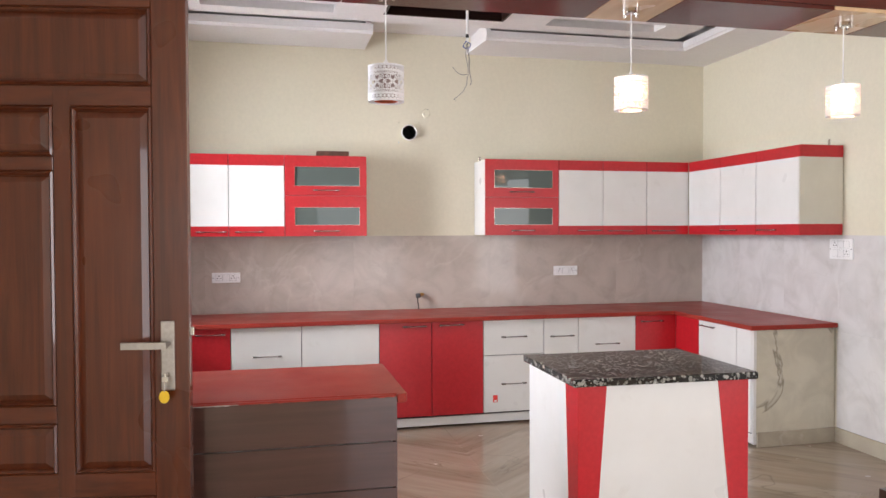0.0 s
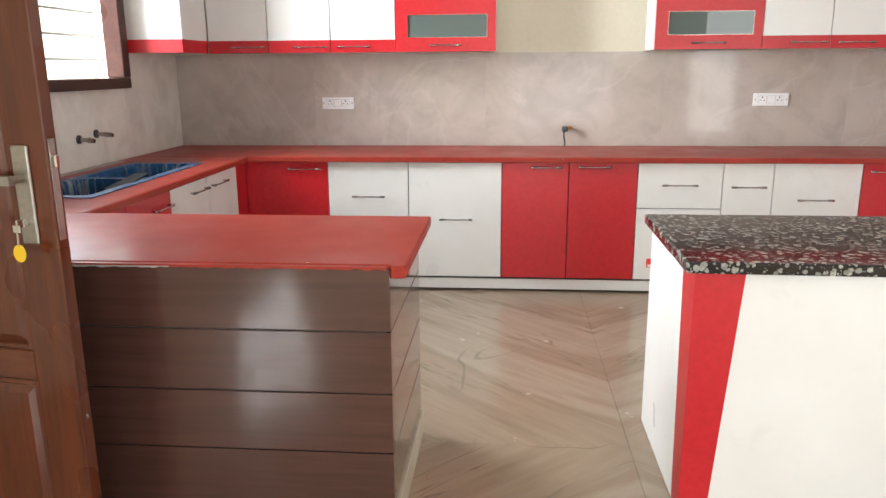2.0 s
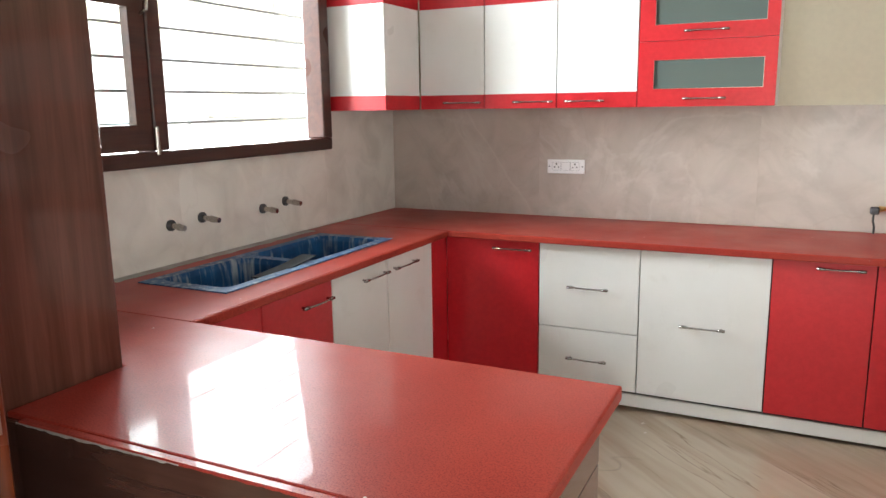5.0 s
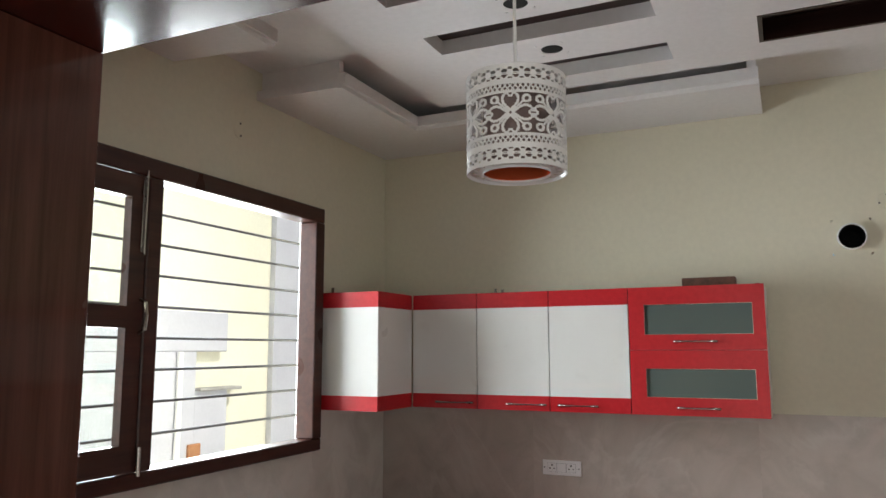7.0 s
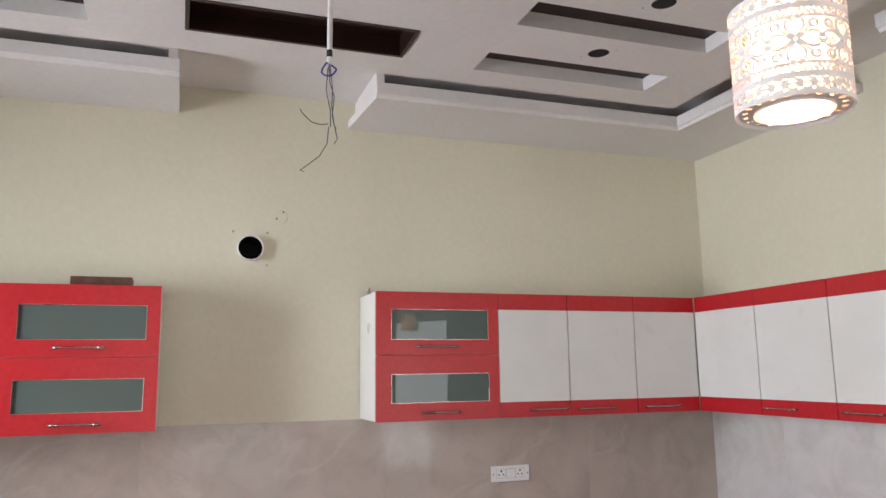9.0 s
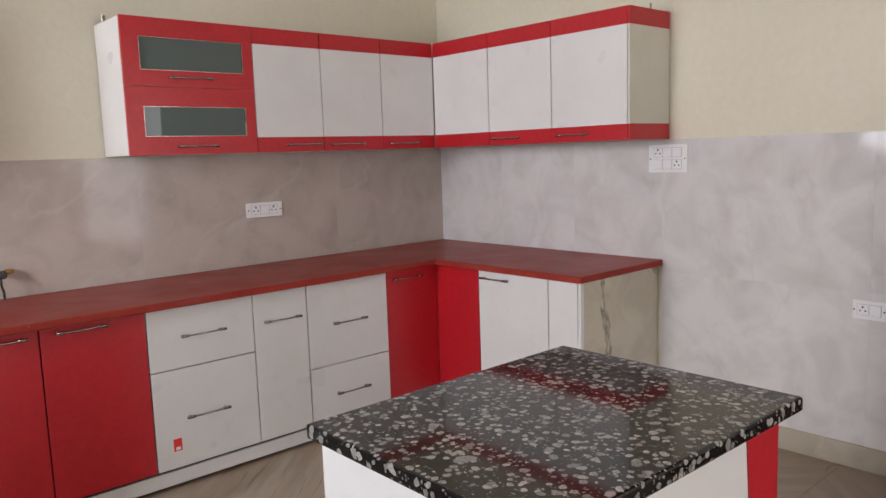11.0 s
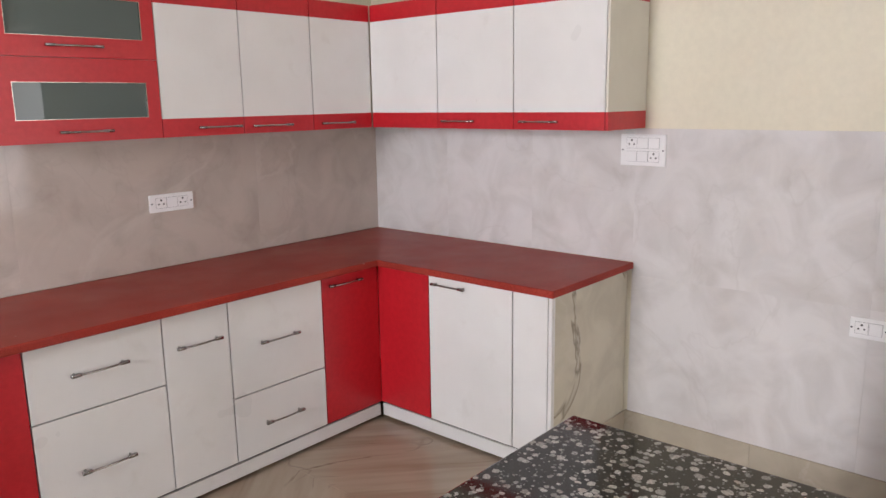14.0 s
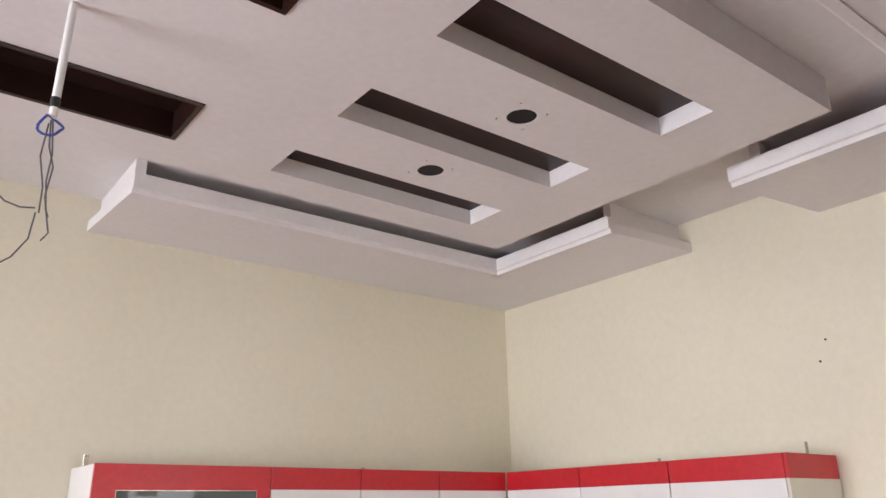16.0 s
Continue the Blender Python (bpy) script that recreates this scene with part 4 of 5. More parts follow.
def glazed_unit(m, a, b, hl, hu, label, depth=0.345):
    at = m @ Vector(((a + b) / 2, -depth / 2, 0))
    ob = thing("glazed_wall_cabinet", (at.x, at.y, UZ0), label, "cabinet", "wall cabinets")
    t = 0.016
    part("side_panel", local(m, boxes((a + 0.001, a + t, -depth, -0.0205, UZ0, UZ1))), WHITE, ob)
    part("side_panel", local(m, boxes((b - t, b - 0.001, -depth, -0.0205, UZ0, UZ1))), WHITE, ob)
    part("back_panel", local(m, boxes((a + t, b - t, -depth, -depth + 0.006, UZ0, UZ1))), CABIN, ob)
    for z in (UZ0, 1.80, UZ1 - t):
        part("shelf", local(m, boxes((a + t, b - t, -depth + 0.006, -0.0205, z, z + t))), CABIN, ob)
    for lo, hi, g0, g1, hd in ((UZ0 - 0.002, 1.810, 1.580, 1.720, hl), (1.812, UZ1 + 0.002, 1.888, 2.038, hu)):
        u0, u1 = a + 0.078, b - 0.057
        bm = turned(plate(a + 0.0016, b - 0.0016, lo, hi, -0.019, 0, [(u0, u1, g0, g1)]), Matrix(((1, 0, 0, 0), (0, 0, 1, 0), (0, 1, 0, 0), (0, 0, 0, 1))))
        d = part("flap_door", local(m, bm), RED, ob, "red framed glazed flap")
        part("pane", local(m, boxes((u0 + 0.0005, u1 - 0.0005, -0.012, -0.008, g0 + 0.0005, g1 - 0.0005))), FROST, d, "smoked glass pane")
        part("trim", local(m, boxes((u0, u1, -0.0075, 0.0004, g0, g0 + 0.002), (u0, u1, -0.0075, 0.0004, g1 - 0.002, g1), (u0, u0 + 0.002, -0.0075, 0.0004, g0 + 0.002, g1 - 0.002), (u1 - 0.0025, u1, -0.0075, 0.0004, g0 + 0.002, g1 - 0.002))), STEEL, d, "thin steel glazing bead")
        part("handle", handle_mesh(m, *hd), HANDLE, d, "worn chrome bar handle", smooth=True)
    return ob


Ub, Ur, Ul = run_back(7.128), run_right(5.030), run_left(0.295)
wall_unit(Ub, 0.300, 0.698, (0.455, 0.682, 1.527), "white wall cabinet with red bands over the corner")
wall_unit(Ub, 0.698, 1.111, (0.872, 1.098, 1.527), "white wall cabinet with red bands")
wall_unit(Ub, 1.111, 1.533, (1.160, 1.372, 1.527), "white wall cabinet with red bands beside the glazed cabinet")
glazed_unit(Ub, 1.533, 2.176, (1.756, 1.958, 1.532), (1.752, 1.958, 1.853), "red wall cabinet with two glazed flaps and a brick on top")
glazed_unit(Ub, 3.160, 3.809, (3.381, 3.588, 1.532), (3.363, 3.580, 1.854), "red wall cabinet with two glazed flaps, white side panel")
wall_unit(Ub, 3.809, 4.213, (3.970, 4.188, 1.530), "white wall cabinet with red bands beside a glazed cabinet")
wall_unit(Ub, 4.213, 4.624, (4.251, 4.476, 1.527), "white wall cabinet with red bands")
wall_unit(Ub, 4.624, 5.028, (4.663, 4.885, 1.525), "white corner wall cabinet with red bands")
wall_unit(Ur, 6.654, 7.125, None, "white wall cabinet with red bands in the corner", depth=0.350)
wall_unit(Ur, 6.190, 6.654, (6.408, 6.613, 1.529), "white wall cabinet with red bands on the short wall", depth=0.350)
end_r = wall_unit(Ur, 5.716, 6.190, (5.938, 6.144, 1.529), "white end wall cabinet with red bands and cream side", depth=0.350)
part("end_side", boxes((5.0305, XR - 0.009, 5.704, 5.7155, BL, BT)), GREYED, end_r, "cream side panel")
part("end_band_top", boxes((5.0305, XR - 0.009, 5.7035, 5.7155, BT + 0.0003, UZ1 + 0.002)), RED, end_r)
part("end_band_bottom", boxes((5.0305, XR - 0.009, 5.7035, 5.7155, UZ0 - 0.002, BL - 0.0003)), RED, end_r)
end_l = wall_unit(Ul, 6.748, 7.127, None, "white end wall cabinet with red bands beside the window")
part("end_side", boxes((XL + 0.009, 0.2945, 6.735, 6.7475, BL, BT)), WHITE, end_l, "white side panel")
part("end_band_top", boxes((XL + 0.009, 0.2945, 6.7345, 6.7475, BT + 0.0003, UZ1 + 0.002)), RED, end_l)
part("end_band_bottom", boxes((XL + 0.009, 0.2945, 6.7345, 6.7475, UZ0 - 0.002, BL - 0.0003)), RED, end_l)

# ---- island ----
isl = thing("island", (3.26, 4.74, 0), "white kitchen island with slanted red corners and black granite top", "island")
IX0, IX1, IY0, IY1, IZ = 2.802, 3.692, 4.374, 5.046, 0.812
part("top", prism([(2.769, 4.342), (3.712, 4.324), (3.712, 5.062), (2.776, 5.064)], 2, IZ + 0.001, 0.849, bevel=0.006), CHIP, isl, "polished black granite top with grey chips")
part("body", boxes((IX0 + 0.004, IX1 - 0.004, IY0 + 0.004, IY1, 0.006, IZ), bevel=0.001), WHITE, isl)


def slanted(axis, at, u_edge, u_top, u_bot, out):
    """A red corner board, wide above and narrow below."""
    lo, hi = sorted((at, at + out * 0.0035))
    return prism([(u_edge, 0.008), (u_bot, 0.008), (u_top, IZ), (u_edge, IZ)], axis, lo, hi)


part("corner_board", slanted(1, IY0 + 0.004, IX0, IX0 + 0.145, IX0 + 0.085, -1), RED, isl, "red slanted corner board")
part("corner_board", slanted(1, IY0 + 0.004, IX1, IX1 - 0.165, IX1 - 0.080, -1), RED, isl)
part("corner_board", slanted(0, IX0 + 0.004, IY0, IY0 + 0.150, IY0 + 0.095, -1), RED, isl)
part("corner_board", slanted(0, IX1 - 0.004, IY0, IY0 + 0.135, IY0 + 0.080, 1), RED, isl)
bm = lathe([(0.001, 0.0004), (0.017, 0.0004), (0.0185, 0.0)], 18)
part("large_chip", turned(bm, Matrix.Translation((2.895, 4.650, 0.849)) @ Matrix.Rotation(radians(-35), 4, "Z") @ Matrix.Diagonal((1.25, 0.85, 1, 1))), PALECHIP, isl, "large pale stone chip in the granite")
chips = bmesh.new()
for k in range(26):
    u = IX0 + 0.02 + k * 0.033 + 0.008 * noise.noise((k * 1.3, 0, 0))
    w = 0.010 + 0.010 * abs(noise.noise((k * 2.1, 4, 0)))
    add_box(chips, u, u + w, IY0 - 0.0008, IY0 + 0.0035, 0.001, 0.010 + 0.016 * abs(noise.noise((k * 0.9, 1, 4))))
part("cement_spots", chips, CEMENT, isl, "dried cement along the foot")

# ---- sockets and switches ----
def rocker(m, u0, u1, z0, z1, parent, kind_):
    part("seam", local(m, boxes((u0 - 0.0012, u1 + 0.0012, 0.0100, 0.0109, z0 - 0.0012, z1 + 0.0012))), SEAM, parent)
    if kind_ == "switch":
        part("rocker", local(m, boxes((u0, u1, 0.0105, 0.0145, z0, z1), bevel=0.0015)), SWITCH, parent)
    else:
        sock = part("socket", local(m, boxes((u0, u1, 0.0105, 0.0125, z0, z1), bevel=0.001)), SWITCH, parent)
        bm = bmesh.new()
        cu, cz, s = (u0 + u1) / 2, (z0 + z1) / 2, (u1 - u0)
        for du, dz, r in ((0, 0.26, 0.10), (-0.24, -0.10, 0.08), (0.24, -0.10, 0.08)):
            add_tube(bm, (cu + du * s, 0.0124, cz + dz * s), (cu + du * s, 0.0131, cz + dz * s), r * s, 10)
        part("pin_holes", local(m, bm), BLACK, sock)


def switch_plate(m, u0, u1, z0, z1, cells, label):
    """cells: rows from the top of kinds."""
    at = m @ Vector(((u0 + u1) / 2, 0, (z0 + z1) / 2))
    ob = thing("switch_plate", at, label, "switch plate", "sockets on the tiles")
    part("plate", local(m, boxes((u0, u1, 0.0003, 0.0105, z0, z1), bevel=0.003, seg=2)), SWITCH, ob)
    rows, mu = len(cells), (u1 - u0) * 0.13
    hz = (z1 - z0) / (rows + 0.35)
    for r, row in enumerate(cells):
        wu = (u1 - u0 - 2 * mu) / len(row)
        for c, kind_ in enumerate(row):
            a = u0 + mu + c * wu
            zt = z1 - 0.175 * hz - r * hz
            rocker(m, a + 0.002, a + wu - 0.002, zt - hz * 0.86, zt - hz * 0.10, ob, kind_)
    for u in (u0 + mu * 0.4, u1 - mu * 0.4):
        part("screw", local(m, tube((u, 0.010, (z0 + z1) / 2), (u, 0.0118, (z0 + z1) / 2), 0.0038, 10)), DARKMETAL, ob)
    return ob


Tb, Tr = run_back(YB - 0.008), run_right(XR - 0.008)
switch_plate(Tb, 0.958, 1.180, 1.115, 1.197, [["socket", "switch", "socket"]], "white plastic double socket with a switch on the tiles")
switch_plate(Tb, 3.892, 4.119, 1.129, 1.213, [["socket", "switch", "socket"]], "white plastic double socket with a switch on the tiles")
switch_plate(Tr, 5.597, 5.818, 1.320, 1.464, [["switch", "switch", "socket"], ["socket", "switch", "switch"]], "white six-way switch board under the wall cabinet")
switch_plate(Tr, 4.662, 4.796, 0.683, 0.766, [["switch", "socket"]], "small white socket plate low on the grey tiles")

# gas point, round cover, screws and clutter on the walls
gas = thing("gas_point", (2.655, YB, 0.98), "brass gas cock with a hanging black stub above the worktop", "gas cock")
part("pipe", tube((2.655, YB - 0.009, 0.98), (2.650, YB - 0.055, 0.98), 0.014), BRASS, gas)
part("valve", boxes((2.625, 2.665, YB - 0.085, YB - 0.052, 0.962, 0.998), bevel=0.006), DARKMETAL, gas)
part("wrap", tube((2.668, YB - 0.04, 0.985), (2.70, YB - 0.03, 0.988), 0.015, 10, 0.009), BRASS, gas, "yellow sealing wrap")
part("stub", wire([(2.642, YB - 0.07, 0.962), (2.640, YB - 0.075, 0.93), (2.648, YB - 0.07, 0.90), (2.647, YB - 0.075, 0.866)], 0.005, 8), RUBBER, gas)
cover = thing("round_cover", (2.735, YB, 2.543), "round white blanking plate with two screws", "cover plate")
bm = lathe([(0.001, 0.006), (0.030, 0.006), (0.036, 0.003), (0.037, 0.0)], 24)
part("disc", turned(bm, Matrix.Translation((2.735, YB, 2.543)) @ Matrix.Rotation(radians(90), 4, "X")), YELLOW, cover)
for dx, dz in ((-0.022, -0.012), (0.012, 0.026)):
    part("screw", tube((2.735 + dx, YB - 0.008, 2.543 + dz), (2.735 + dx, YB - 0.004, 2.543 + dz), 0.0045, 8), DARKMETAL, cover)
for x, d, ys in ((XR, -1, ((5.665, 2.555), (5.700, 2.475))), (XL, 1, ((6.045, 2.905), (6.05, 2.845)))):
    ob = thing("blanking_plate", (x, ys[0][0], ys[0][1]), "small painted blanking plate with two dark screws", "cover plate")
    yc, zc = (ys[0][0] + ys[1][0]) / 2, (ys[0][1] + ys[1][1]) / 2
    bm = lathe([(0.001, 0.0012), (0.048, 0.0012), (0.0485, 0.0)], 24)
    part("disc", turned(bm, Matrix.Translation((x, yc, zc)) @ Matrix.Rotation(radians(90 * d), 4, "Y")), YELLOW, ob)
    for y, z in ys:
        part("screw", tube((x + d * 0.001, y, z), (x + d * 0.0045, y, z), 0.0048, 8), DARKMETAL, ob)
brick = thing("brick", (1.92, 7.25, UZ1), "loose dark clay brick lying on the cabinet", "brick")
part("block", boxes((1.79, 2.045, 7.22, 7.33, UZ1 + 0.0005, UZ1 + 0.050), bevel=0.004, seg=2), BRICKMAT, brick)
for x, y, h in ((0.70, 7.42, 0.05), (0.74, 7.43, 0.045), (-0.03, 6.79, 0.035), (2.14, 7.40, 0.028), (3.20, 7.44, 0.05), (4.42, 7.45, 0.03), (5.33, 5.78, 0.055), (5.33, 6.45, 0.035)):
    ob = thing("fixing_bracket", (x, y, UZ1), "small steel hanging bracket above the cabinet", "bracket", "cabinet brackets")
    part("plate", boxes((x - 0.009, x + 0.009, y, y + 0.003, UZ1 - 0.001, UZ1 + h), bevel=0.001), STEEL, ob)

# ---- pendant lamps ----
R, H = 0.0765, 0.150


def pierced(u, v):
    """Whether the shade is solid at u (motifs round the drum) and v (0 foot, 1 top)."""
    w = min(v, 1 - v)
    if w < 0.022 or abs(w - 0.195) < 0.011 or abs(w - 0.290) < 0.011:
        return True
    if w < 0.195:                                  # two rows of petals
        k, q = (u * 4) % 1 - 0.5, (w - 0.022) / 0.162
        if abs(q - 0.5) < 0.06:
            return not (abs(k) < 0.16 and abs(q - 0.5) < 0.04)
        c = 0.27 if q < 0.5 else 0.73
        side = (q - c) * (1 if q < 0.5 else -1)
        if abs(k) < 0.30 * (1 - abs(side - 0.10) / 0.24) and -0.05 < side < 0.20:      # small triangles
            return False
        k3 = (k + 1.0) % 1 - 0.5
        return not (abs(k3) < 0.17 and abs(q - c + (0.06 if q < 0.5 else -0.06)) < 0.07)
    if w < 0.290:                                  # diamond lattice
        q = (w - 0.195) / 0.095
        a, b = (u * 9 + q * 1.5) % 1, (u * 9 - q * 1.5) % 1
        return min(a, 1 - a) < 0.15 or min(b, 1 - b) < 0.15
    x, y = (u % 1 - 0.5) * 2.0, (v - 0.5) / 0.205
    if abs(math.hypot(x, y) - 0.13) < 0.06:
        return True
    for t, s in ((y, x), (-y, x), (x, y), (-x, y)):     # four hearts
        if 0.12 < t < 1.0:
            if t < 0.66:
                wide = 0.34 * math.sin((t - 0.12) / 0.54 * math.pi / 2)
            else:
                wide = 0.17 + 0.17 * math.sqrt(max(0.0, 1 - ((t - 0.66) / 0.28) ** 2)) if t < 0.94 else -1
                if t < 0.94 and abs(abs(s) - (0.17 - 0.15 * math.sqrt(max(0.0, 1 - ((t - 0.70) / 0.24) ** 2)))) < 0.05 and t > 0.76:
                    return True
            if abs(abs(s) - wide) < 0.062:
                return True
            if 0.88 < t < 0.99 and 0.06 < abs(s) < 0.26:
                return True
    d = max(abs(x), abs(y))
    if abs(abs(x) - abs(y)) < 0.062 and 0.08 < d < 0.58:
        return True
    return abs(math.hypot(abs(x) - 0.70, abs(y) - 0.68) - 0.155) < 0.055


SHADES = []


def shade_mesh(at):
    bm = bmesh.new()
    nu, nv, motifs = 434, 120, 7
    solid = [[pierced((i + 0.5) / nu * motifs, (j + 0.5) / nv) for j in range(nv)] for i in range(nu // motifs)]
    verts = {}
    def vert(i, j):
        i %= nu
        if (i, j) not in verts:
            a = 2 * math.pi * i / nu
            verts[i, j] = bm.verts.new((at[0] + R * math.cos(a), at[1] + R * math.sin(a), at[2] + H * j / nv))
        return verts[i, j]
    for i in range(nu):
        for j in range(nv):
            if solid[i % (nu // motifs)][j]:
                bm.faces.new((vert(i, j), vert(i + 1, j), vert(i + 1, j + 1), vert(i, j + 1)))
    return bm


def pendant(x, y, z, lit, label):
    ob = thing("pendant_lamp", (x, y, z), label, "pendant lamp", "pendant lamps on the beam")
    if SHADES:
        sh = tagged(new("shade", SHADES[0]), "pierced white metal shade")
        sh.parent = ob
    else:
        sh = part("shade", shade_mesh((x, y, z)), WHITEMETAL, ob, "pierced white metal shade")
        SHADES.append(sh.data)
    md = sh.modifiers.new("thickness", "SOLIDIFY")
    md.thickness, md.offset = 0.0016, -1
    n = 60
    bm = lathe([(R - 0.002, 0), (R - 0.005, 0.004), (0.068, 0.004), (0.060, 0.004), (0.052, 0.004), (0.052, 0.0)], n, (x, y, z))
    band = [f for k, f in enumerate(bm.faces[:]) if 2 * n <= k < 3 * n and k % 3 == 0]
    bmesh.ops.delete(bm, geom=band, context="FACES_ONLY")
    part("foot_ring", bm, WHITEMETAL, ob)
    part("top_plate", lathe([(R - 0.002, H - 0.002), (0.02, H), (0.001, H)], 40, (x, y, z)), WHITEMETAL, ob)
    if not lit:
        part("sleeve_cover", lathe([(0.0515, 0.004), (0.0515, H - 0.006)], 40, (x, y, z)), SLEEVE_OUT, ob, "mauve paper round the sleeve", smooth=True)
    part("sleeve", lathe([(0.050, 0.003), (0.050, H - 0.006)], 40, (x, y, z)), SLEEVE_LIT if lit else SLEEVE, ob, "orange inner sleeve" if not lit else "glowing inner sleeve", smooth=True)
    part("socket", lathe([(0.001, H), (0.013, H), (0.013, H + 0.012), (0.008, H + 0.022), (0.003, H + 0.03), (0.001, H + 0.03)], 16, (x, y, z)), PIPE, ob)
    part("cord", tube((x, y, z + H + 0.02), (x, y, 2.535), 0.0028, 8), PIPE, ob)
    canopy = part("canopy", lathe([(0.001, 2.5455 - z), (0.030, 2.5455 - z), (0.032, 2.530 - z), (0.028, 2.525 - z), (0.001, 2.523 - z)], 24, (x, y, z)), CHROME, ob, "chrome ceiling canopy")
    for a in range(4):
        c, s = math.cos(a * math.pi / 2 + 0.4), math.sin(a * math.pi / 2 + 0.4)
        part("stud", tube((x + 0.038 * c, y + 0.038 * s, 2.5145), (x + 0.038 * c, y + 0.038 * s, 2.5455), 0.007, 8), CHROME, canopy)
    bulb = lathe([(0.001, 0.035), (0.016, 0.038), (0.028, 0.055), (0.029, 0.075), (0.018, 0.105), (0.012, 0.125), (0.012, H - 0.004)], 20, (x, y, z))
    part("bulb", bulb, BULB if lit else DEADBULB, ob, "lit bulb" if lit else "", smooth=True)
    return ob


pendant(1.913, 4.336, 2.079, False, "unlit drum pendant lamp, pierced white metal, orange inside")
pendant(3.050, 4.345, 2.082, True, "lit drum pendant lamp of pierced white metal")
pendant(4.180, 4.335, 2.088, True, "lit drum pendant lamp of pierced white metal")

# wires hanging from the ceiling on a conduit
con = thing("ceiling_conduit", (2.712, 6.0, SZ), "white conduit drop with loose blue and grey wires", "conduit")
part("tube", tube((2.71, 6.0, 2.785), (2.712, 6.0, SZ), 0.0095, 12), PIPE, con)
part("tape", tube((2.71, 6.0, 2.81), (2.71, 6.0, 2.835), 0.0105, 12), RUBBER, con)
loop = [(2.71 + 0.024 * math.cos(a) + 0.004 * math.sin(3 * a), 6.0 + 0.012 * math.sin(2 * a), 2.765 + 0.022 * math.sin(a)) for a in [k * 0.55 for k in range(24)]]
part("blue_coil", wire(loop, 0.0028), BLUEWIRE, con, "coiled blue wire")
for pts in ([(2.712, 6, 2.78), (2.722, 6, 2.70), (2.718, 5.99, 2.63), (2.728, 6, 2.57), (2.735, 6, 2.555)],
            [(2.708, 6, 2.78), (2.715, 6.01, 2.72), (2.728, 6, 2.67), (2.722, 6, 2.60), (2.74, 6, 2.52), (2.728, 6, 2.50)],
            [(2.705, 6, 2.77), (2.70, 6, 2.69), (2.715, 6, 2.62), (2.716, 6, 2.56)],
            [(2.708, 6, 2.57), (2.68, 6, 2.565), (2.65, 6, 2.572), (2.62, 6, 2.60), (2.612, 6, 2.615)],
            [(2.71, 6, 2.56), (2.705, 6, 2.50), (2.68, 6, 2.455), (2.64, 6, 2.42), (2.615, 6, 2.40), (2.63, 6, 2.397)]):
    part("wire", wire(pts, 0.0018), GREYWIRE, con)

# ---- the open hall door ----
DW, DT, DH = 1.00, 0.040, 2.42
door = thing("door_1", (1.148, 3.932, 0), "open polished teak door with raised panels and steel handle", "door", kind="structure")
DM = Matrix.Translation((1.148, 3.932, 0)) @ Matrix.Rotation(radians(-9), 4, "Z")


def door_part(name, bm, material, parent=None, label="", smooth=False):
    """Door space: x from the free edge back to the hinge (negative), y into the leaf, z up."""
    return part(name, turned(bm, DM), material, parent or door, label, smooth)


door_part("lock_stile", boxes((-0.120, 0, 0, DT, 0.008, DH), bevel=0.003), DOORWOOD)
door_part("middle_stile", boxes((-0.455, -0.395, 0.001, DT - 0.001, 0.60, 2.035), bevel=0.003), DOORWOOD)
door_part("hinge_stile", boxes((-DW, -0.86, 0, DT, 0.008, DH), bevel=0.003), DOORWOOD)
for a, b in ((0.008, 0.13), (0.60, 0.685), (1.968, 2.040), (2.31, DH)):
    door_part("rail", boxes((-0.8595, -0.1205, 0.0015, DT - 0.0015, a, b), bevel=0.003), DOORWOOD_X)
for a, b in ((0.862, 0.925), (1.745, 1.795)):
    door_part("short_rail", boxes((-0.8595, -0.4555, 0.002, DT - 0.002, a, b), bevel=0.003), DOORWOOD_X)


def raised(x0, x1, z0, z1):
    """A raised and fielded panel with its moulding."""
    bm = bmesh.new()
    steps = [(0.0, 0.004), (0.007, -0.004), (0.014, 0.004), (0.018, 0.013), (0.040, 0.004), (0.042, 0.004)]
    rings = [[bm.verts.new((x, y, z)) for x, z in ((x0 + i, z0 + i), (x1 - i, z0 + i), (x1 - i, z1 - i), (x0 + i, z1 - i))] for i, y in steps]
    for p, q in zip(rings, rings[1:]):
        for k in range(4):
            bm.faces.new((p[k], p[(k + 1) % 4], q[(k + 1) % 4], q[k]))
    bm.faces.new(rings[-1])
    back = [bm.verts.new((x, DT - 0.008, z)) for x, z in ((x0, z0), (x1, z0), (x1, z1), (x0, z1))]
    bm.faces.new(back[::-1])
    for k in range(4):
        bm.faces.new((rings[0][k], back[k], back[(k + 1) % 4], rings[0][(k + 1) % 4]))
    bmesh.ops.recalc_face_normals(bm, faces=bm.faces)
    return bm


for d in ((-0.394, -0.121, 0.686, 1.967), (-0.859, -0.456, 0.926, 1.744), (-0.859, -0.456, 1.796, 1.967), (-0.859, -0.456, 0.686, 0.861), (-0.859, -0.121, 2.041, 2.309), (-0.859, -0.121, 0.131, 0.599)):
    door_part("panel", raised(*d), DOORWOOD, None, "")
hd = door_part("handle_plate", boxes((-0.096, -0.048, -0.009, -0.0005, 0.975, 1.220), bevel=0.004, seg=2), NICKEL, None, "brushed steel lever handle plate")
bm = tube((-0.07, -0.008, 1.140), (-0.07, -0.05, 1.140), 0.009, 12)
add_box(bm, -0.215, -0.062, -0.060, -0.044, 1.128, 1.151)
door_part("lever", bm, NICKEL, hd, "steel lever")
door_part("key_cylinder", tube((-0.072, -0.0085, 1.032), (-0.072, -0.020, 1.032), 0.009, 14), CHROME, hd)
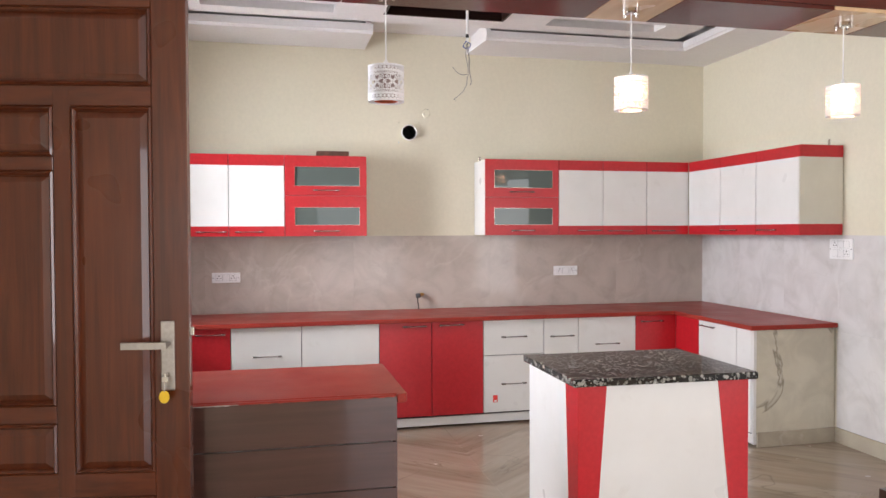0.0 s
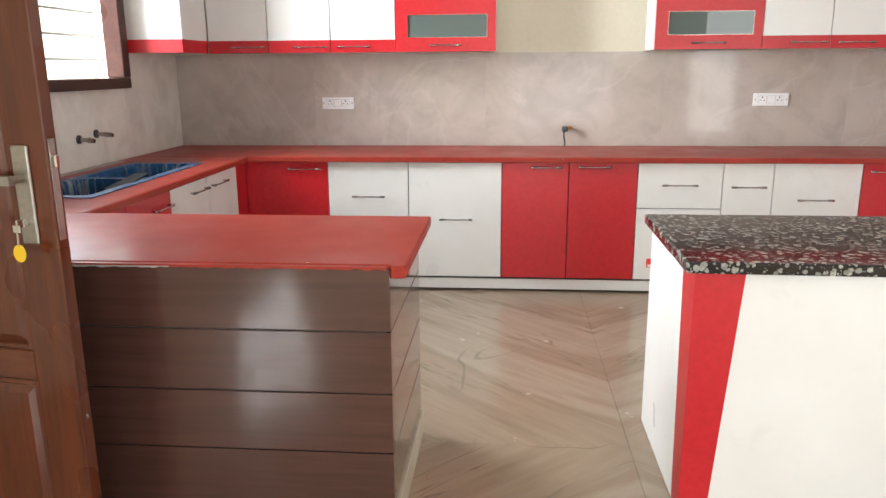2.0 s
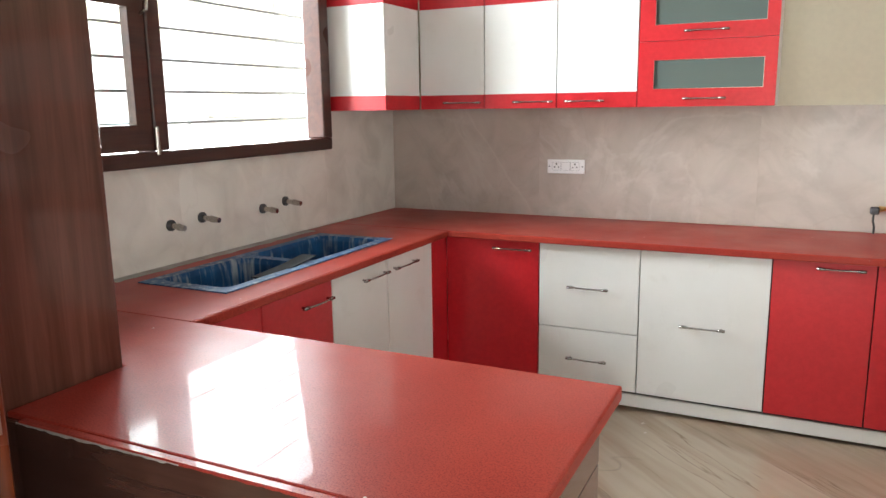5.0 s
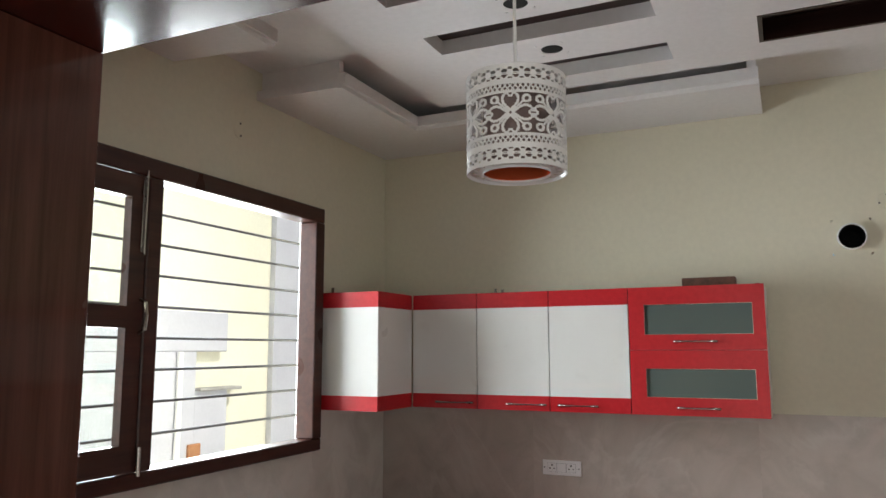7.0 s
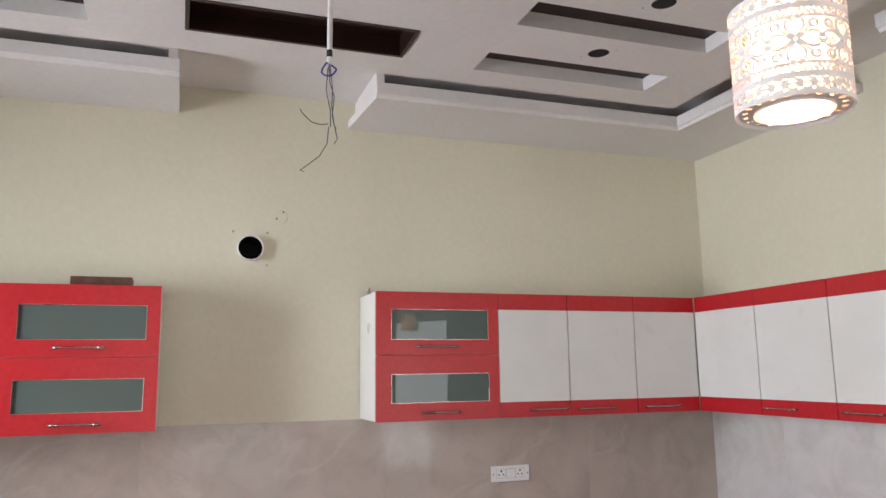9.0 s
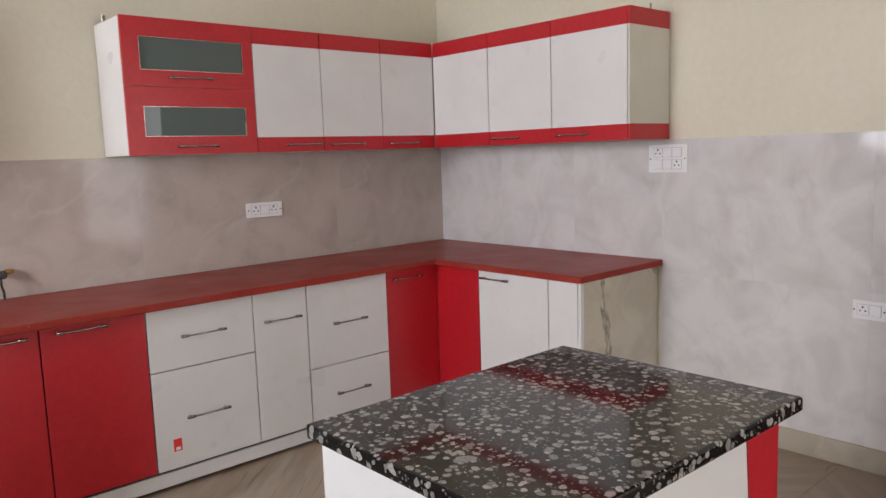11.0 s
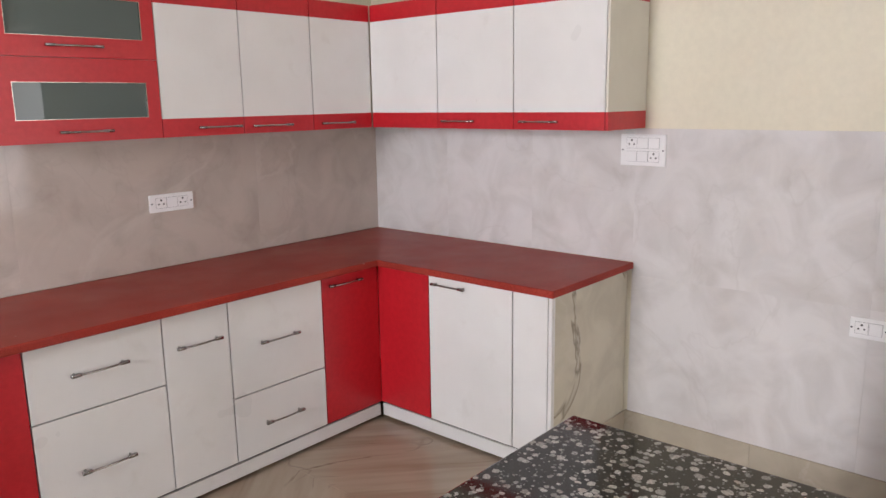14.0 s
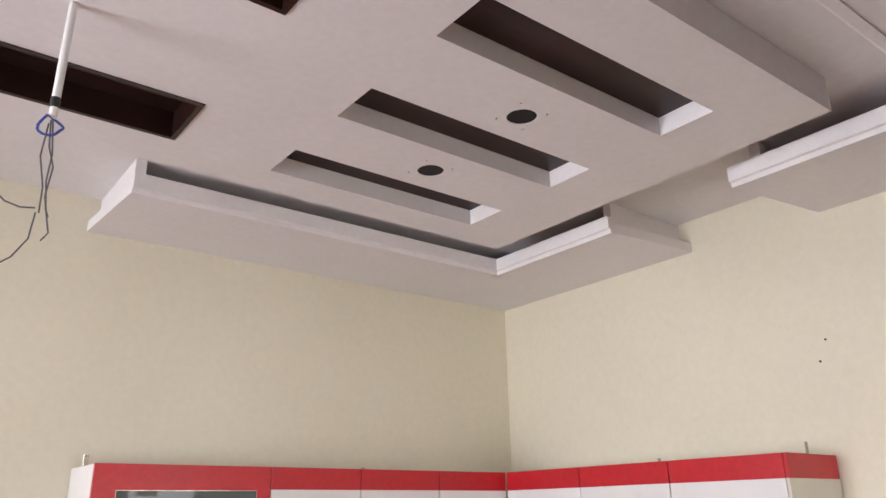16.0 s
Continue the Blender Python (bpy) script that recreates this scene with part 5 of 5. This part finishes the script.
door_part("key", boxes((-0.075, -0.069, -0.045, -0.018, 1.022, 1.042), (-0.083, -0.061, -0.047, -0.043, 1.012, 1.030), bevel=0.001), CHROME, hd)
bm = wire([(-0.072, -0.046, 1.015), (-0.073, -0.046, 0.992), (-0.074, -0.045, 0.978)], 0.002)
door_part("key_ring", bm, CHROME, hd)
bm = lathe([(0.001, -0.002), (0.017, -0.002), (0.018, 0.0), (0.017, 0.002), (0.001, 0.002)], 20)
door_part("key_tag", turned(bm, Matrix.Translation((-0.075, -0.044, 0.960)) @ Matrix.Rotation(radians(90), 4, "X") @ Matrix.Diagonal((1, 1.25, 1, 1))), TAG, hd, "yellow plastic key tag")
fp = door_part("lock_plate", boxes((0.0003, 0.002, 0.008, 0.030, 0.985, 1.235), bevel=0.0005), STEEL, None, "steel lock face plate")
door_part("latch", boxes((0.0018, 0.014, 0.012, 0.026, 1.165, 1.195), bevel=0.002), CHROME, fp)
door_part("edge_bolt", boxes((0.0003, 0.004, 0.014, 0.022, 0.50, 0.515)), CHROME)

# door post where the leaf hangs
post = structure("door_post", boxes((XL, 0.185, 3.98, PY0 - 0.003, 0, 2.55), bevel=0.004), CLAD, "dark wooden door post", "door frame")

# ---- low dark unit by the right wall ----
unit = thing("low_display_unit", (4.97, 3.8, 0), "dark brown wooden display unit on chrome feet", "display unit")
part("platform", boxes((4.535, XR - 0.016, 3.10, 4.462, 0.088, 0.170), bevel=0.003), CLAD_X, unit, "dark wood platform")
part("upright_panel", boxes((5.06, XR - 0.016, 3.16, 4.405, 0.1705, 1.62), bevel=0.003), CLAD, unit, "tall dark wood panel")
for x, y in ((4.578, 4.405), (4.578, 4.235), (4.578, 3.20), (5.25, 4.39), (5.25, 3.20)):
    ft = part("foot", lathe([(0.001, 0.0875), (0.026, 0.0875), (0.024, 0.012), (0.001, 0.012)], 20, (x, y, 0)), CHROME, unit, "chrome foot")
    part("pad", lathe([(0.001, 0.0119), (0.030, 0.0119), (0.030, 0.0), (0.001, 0.0)], 20, (x, y, 0)), RUBBER, ft)
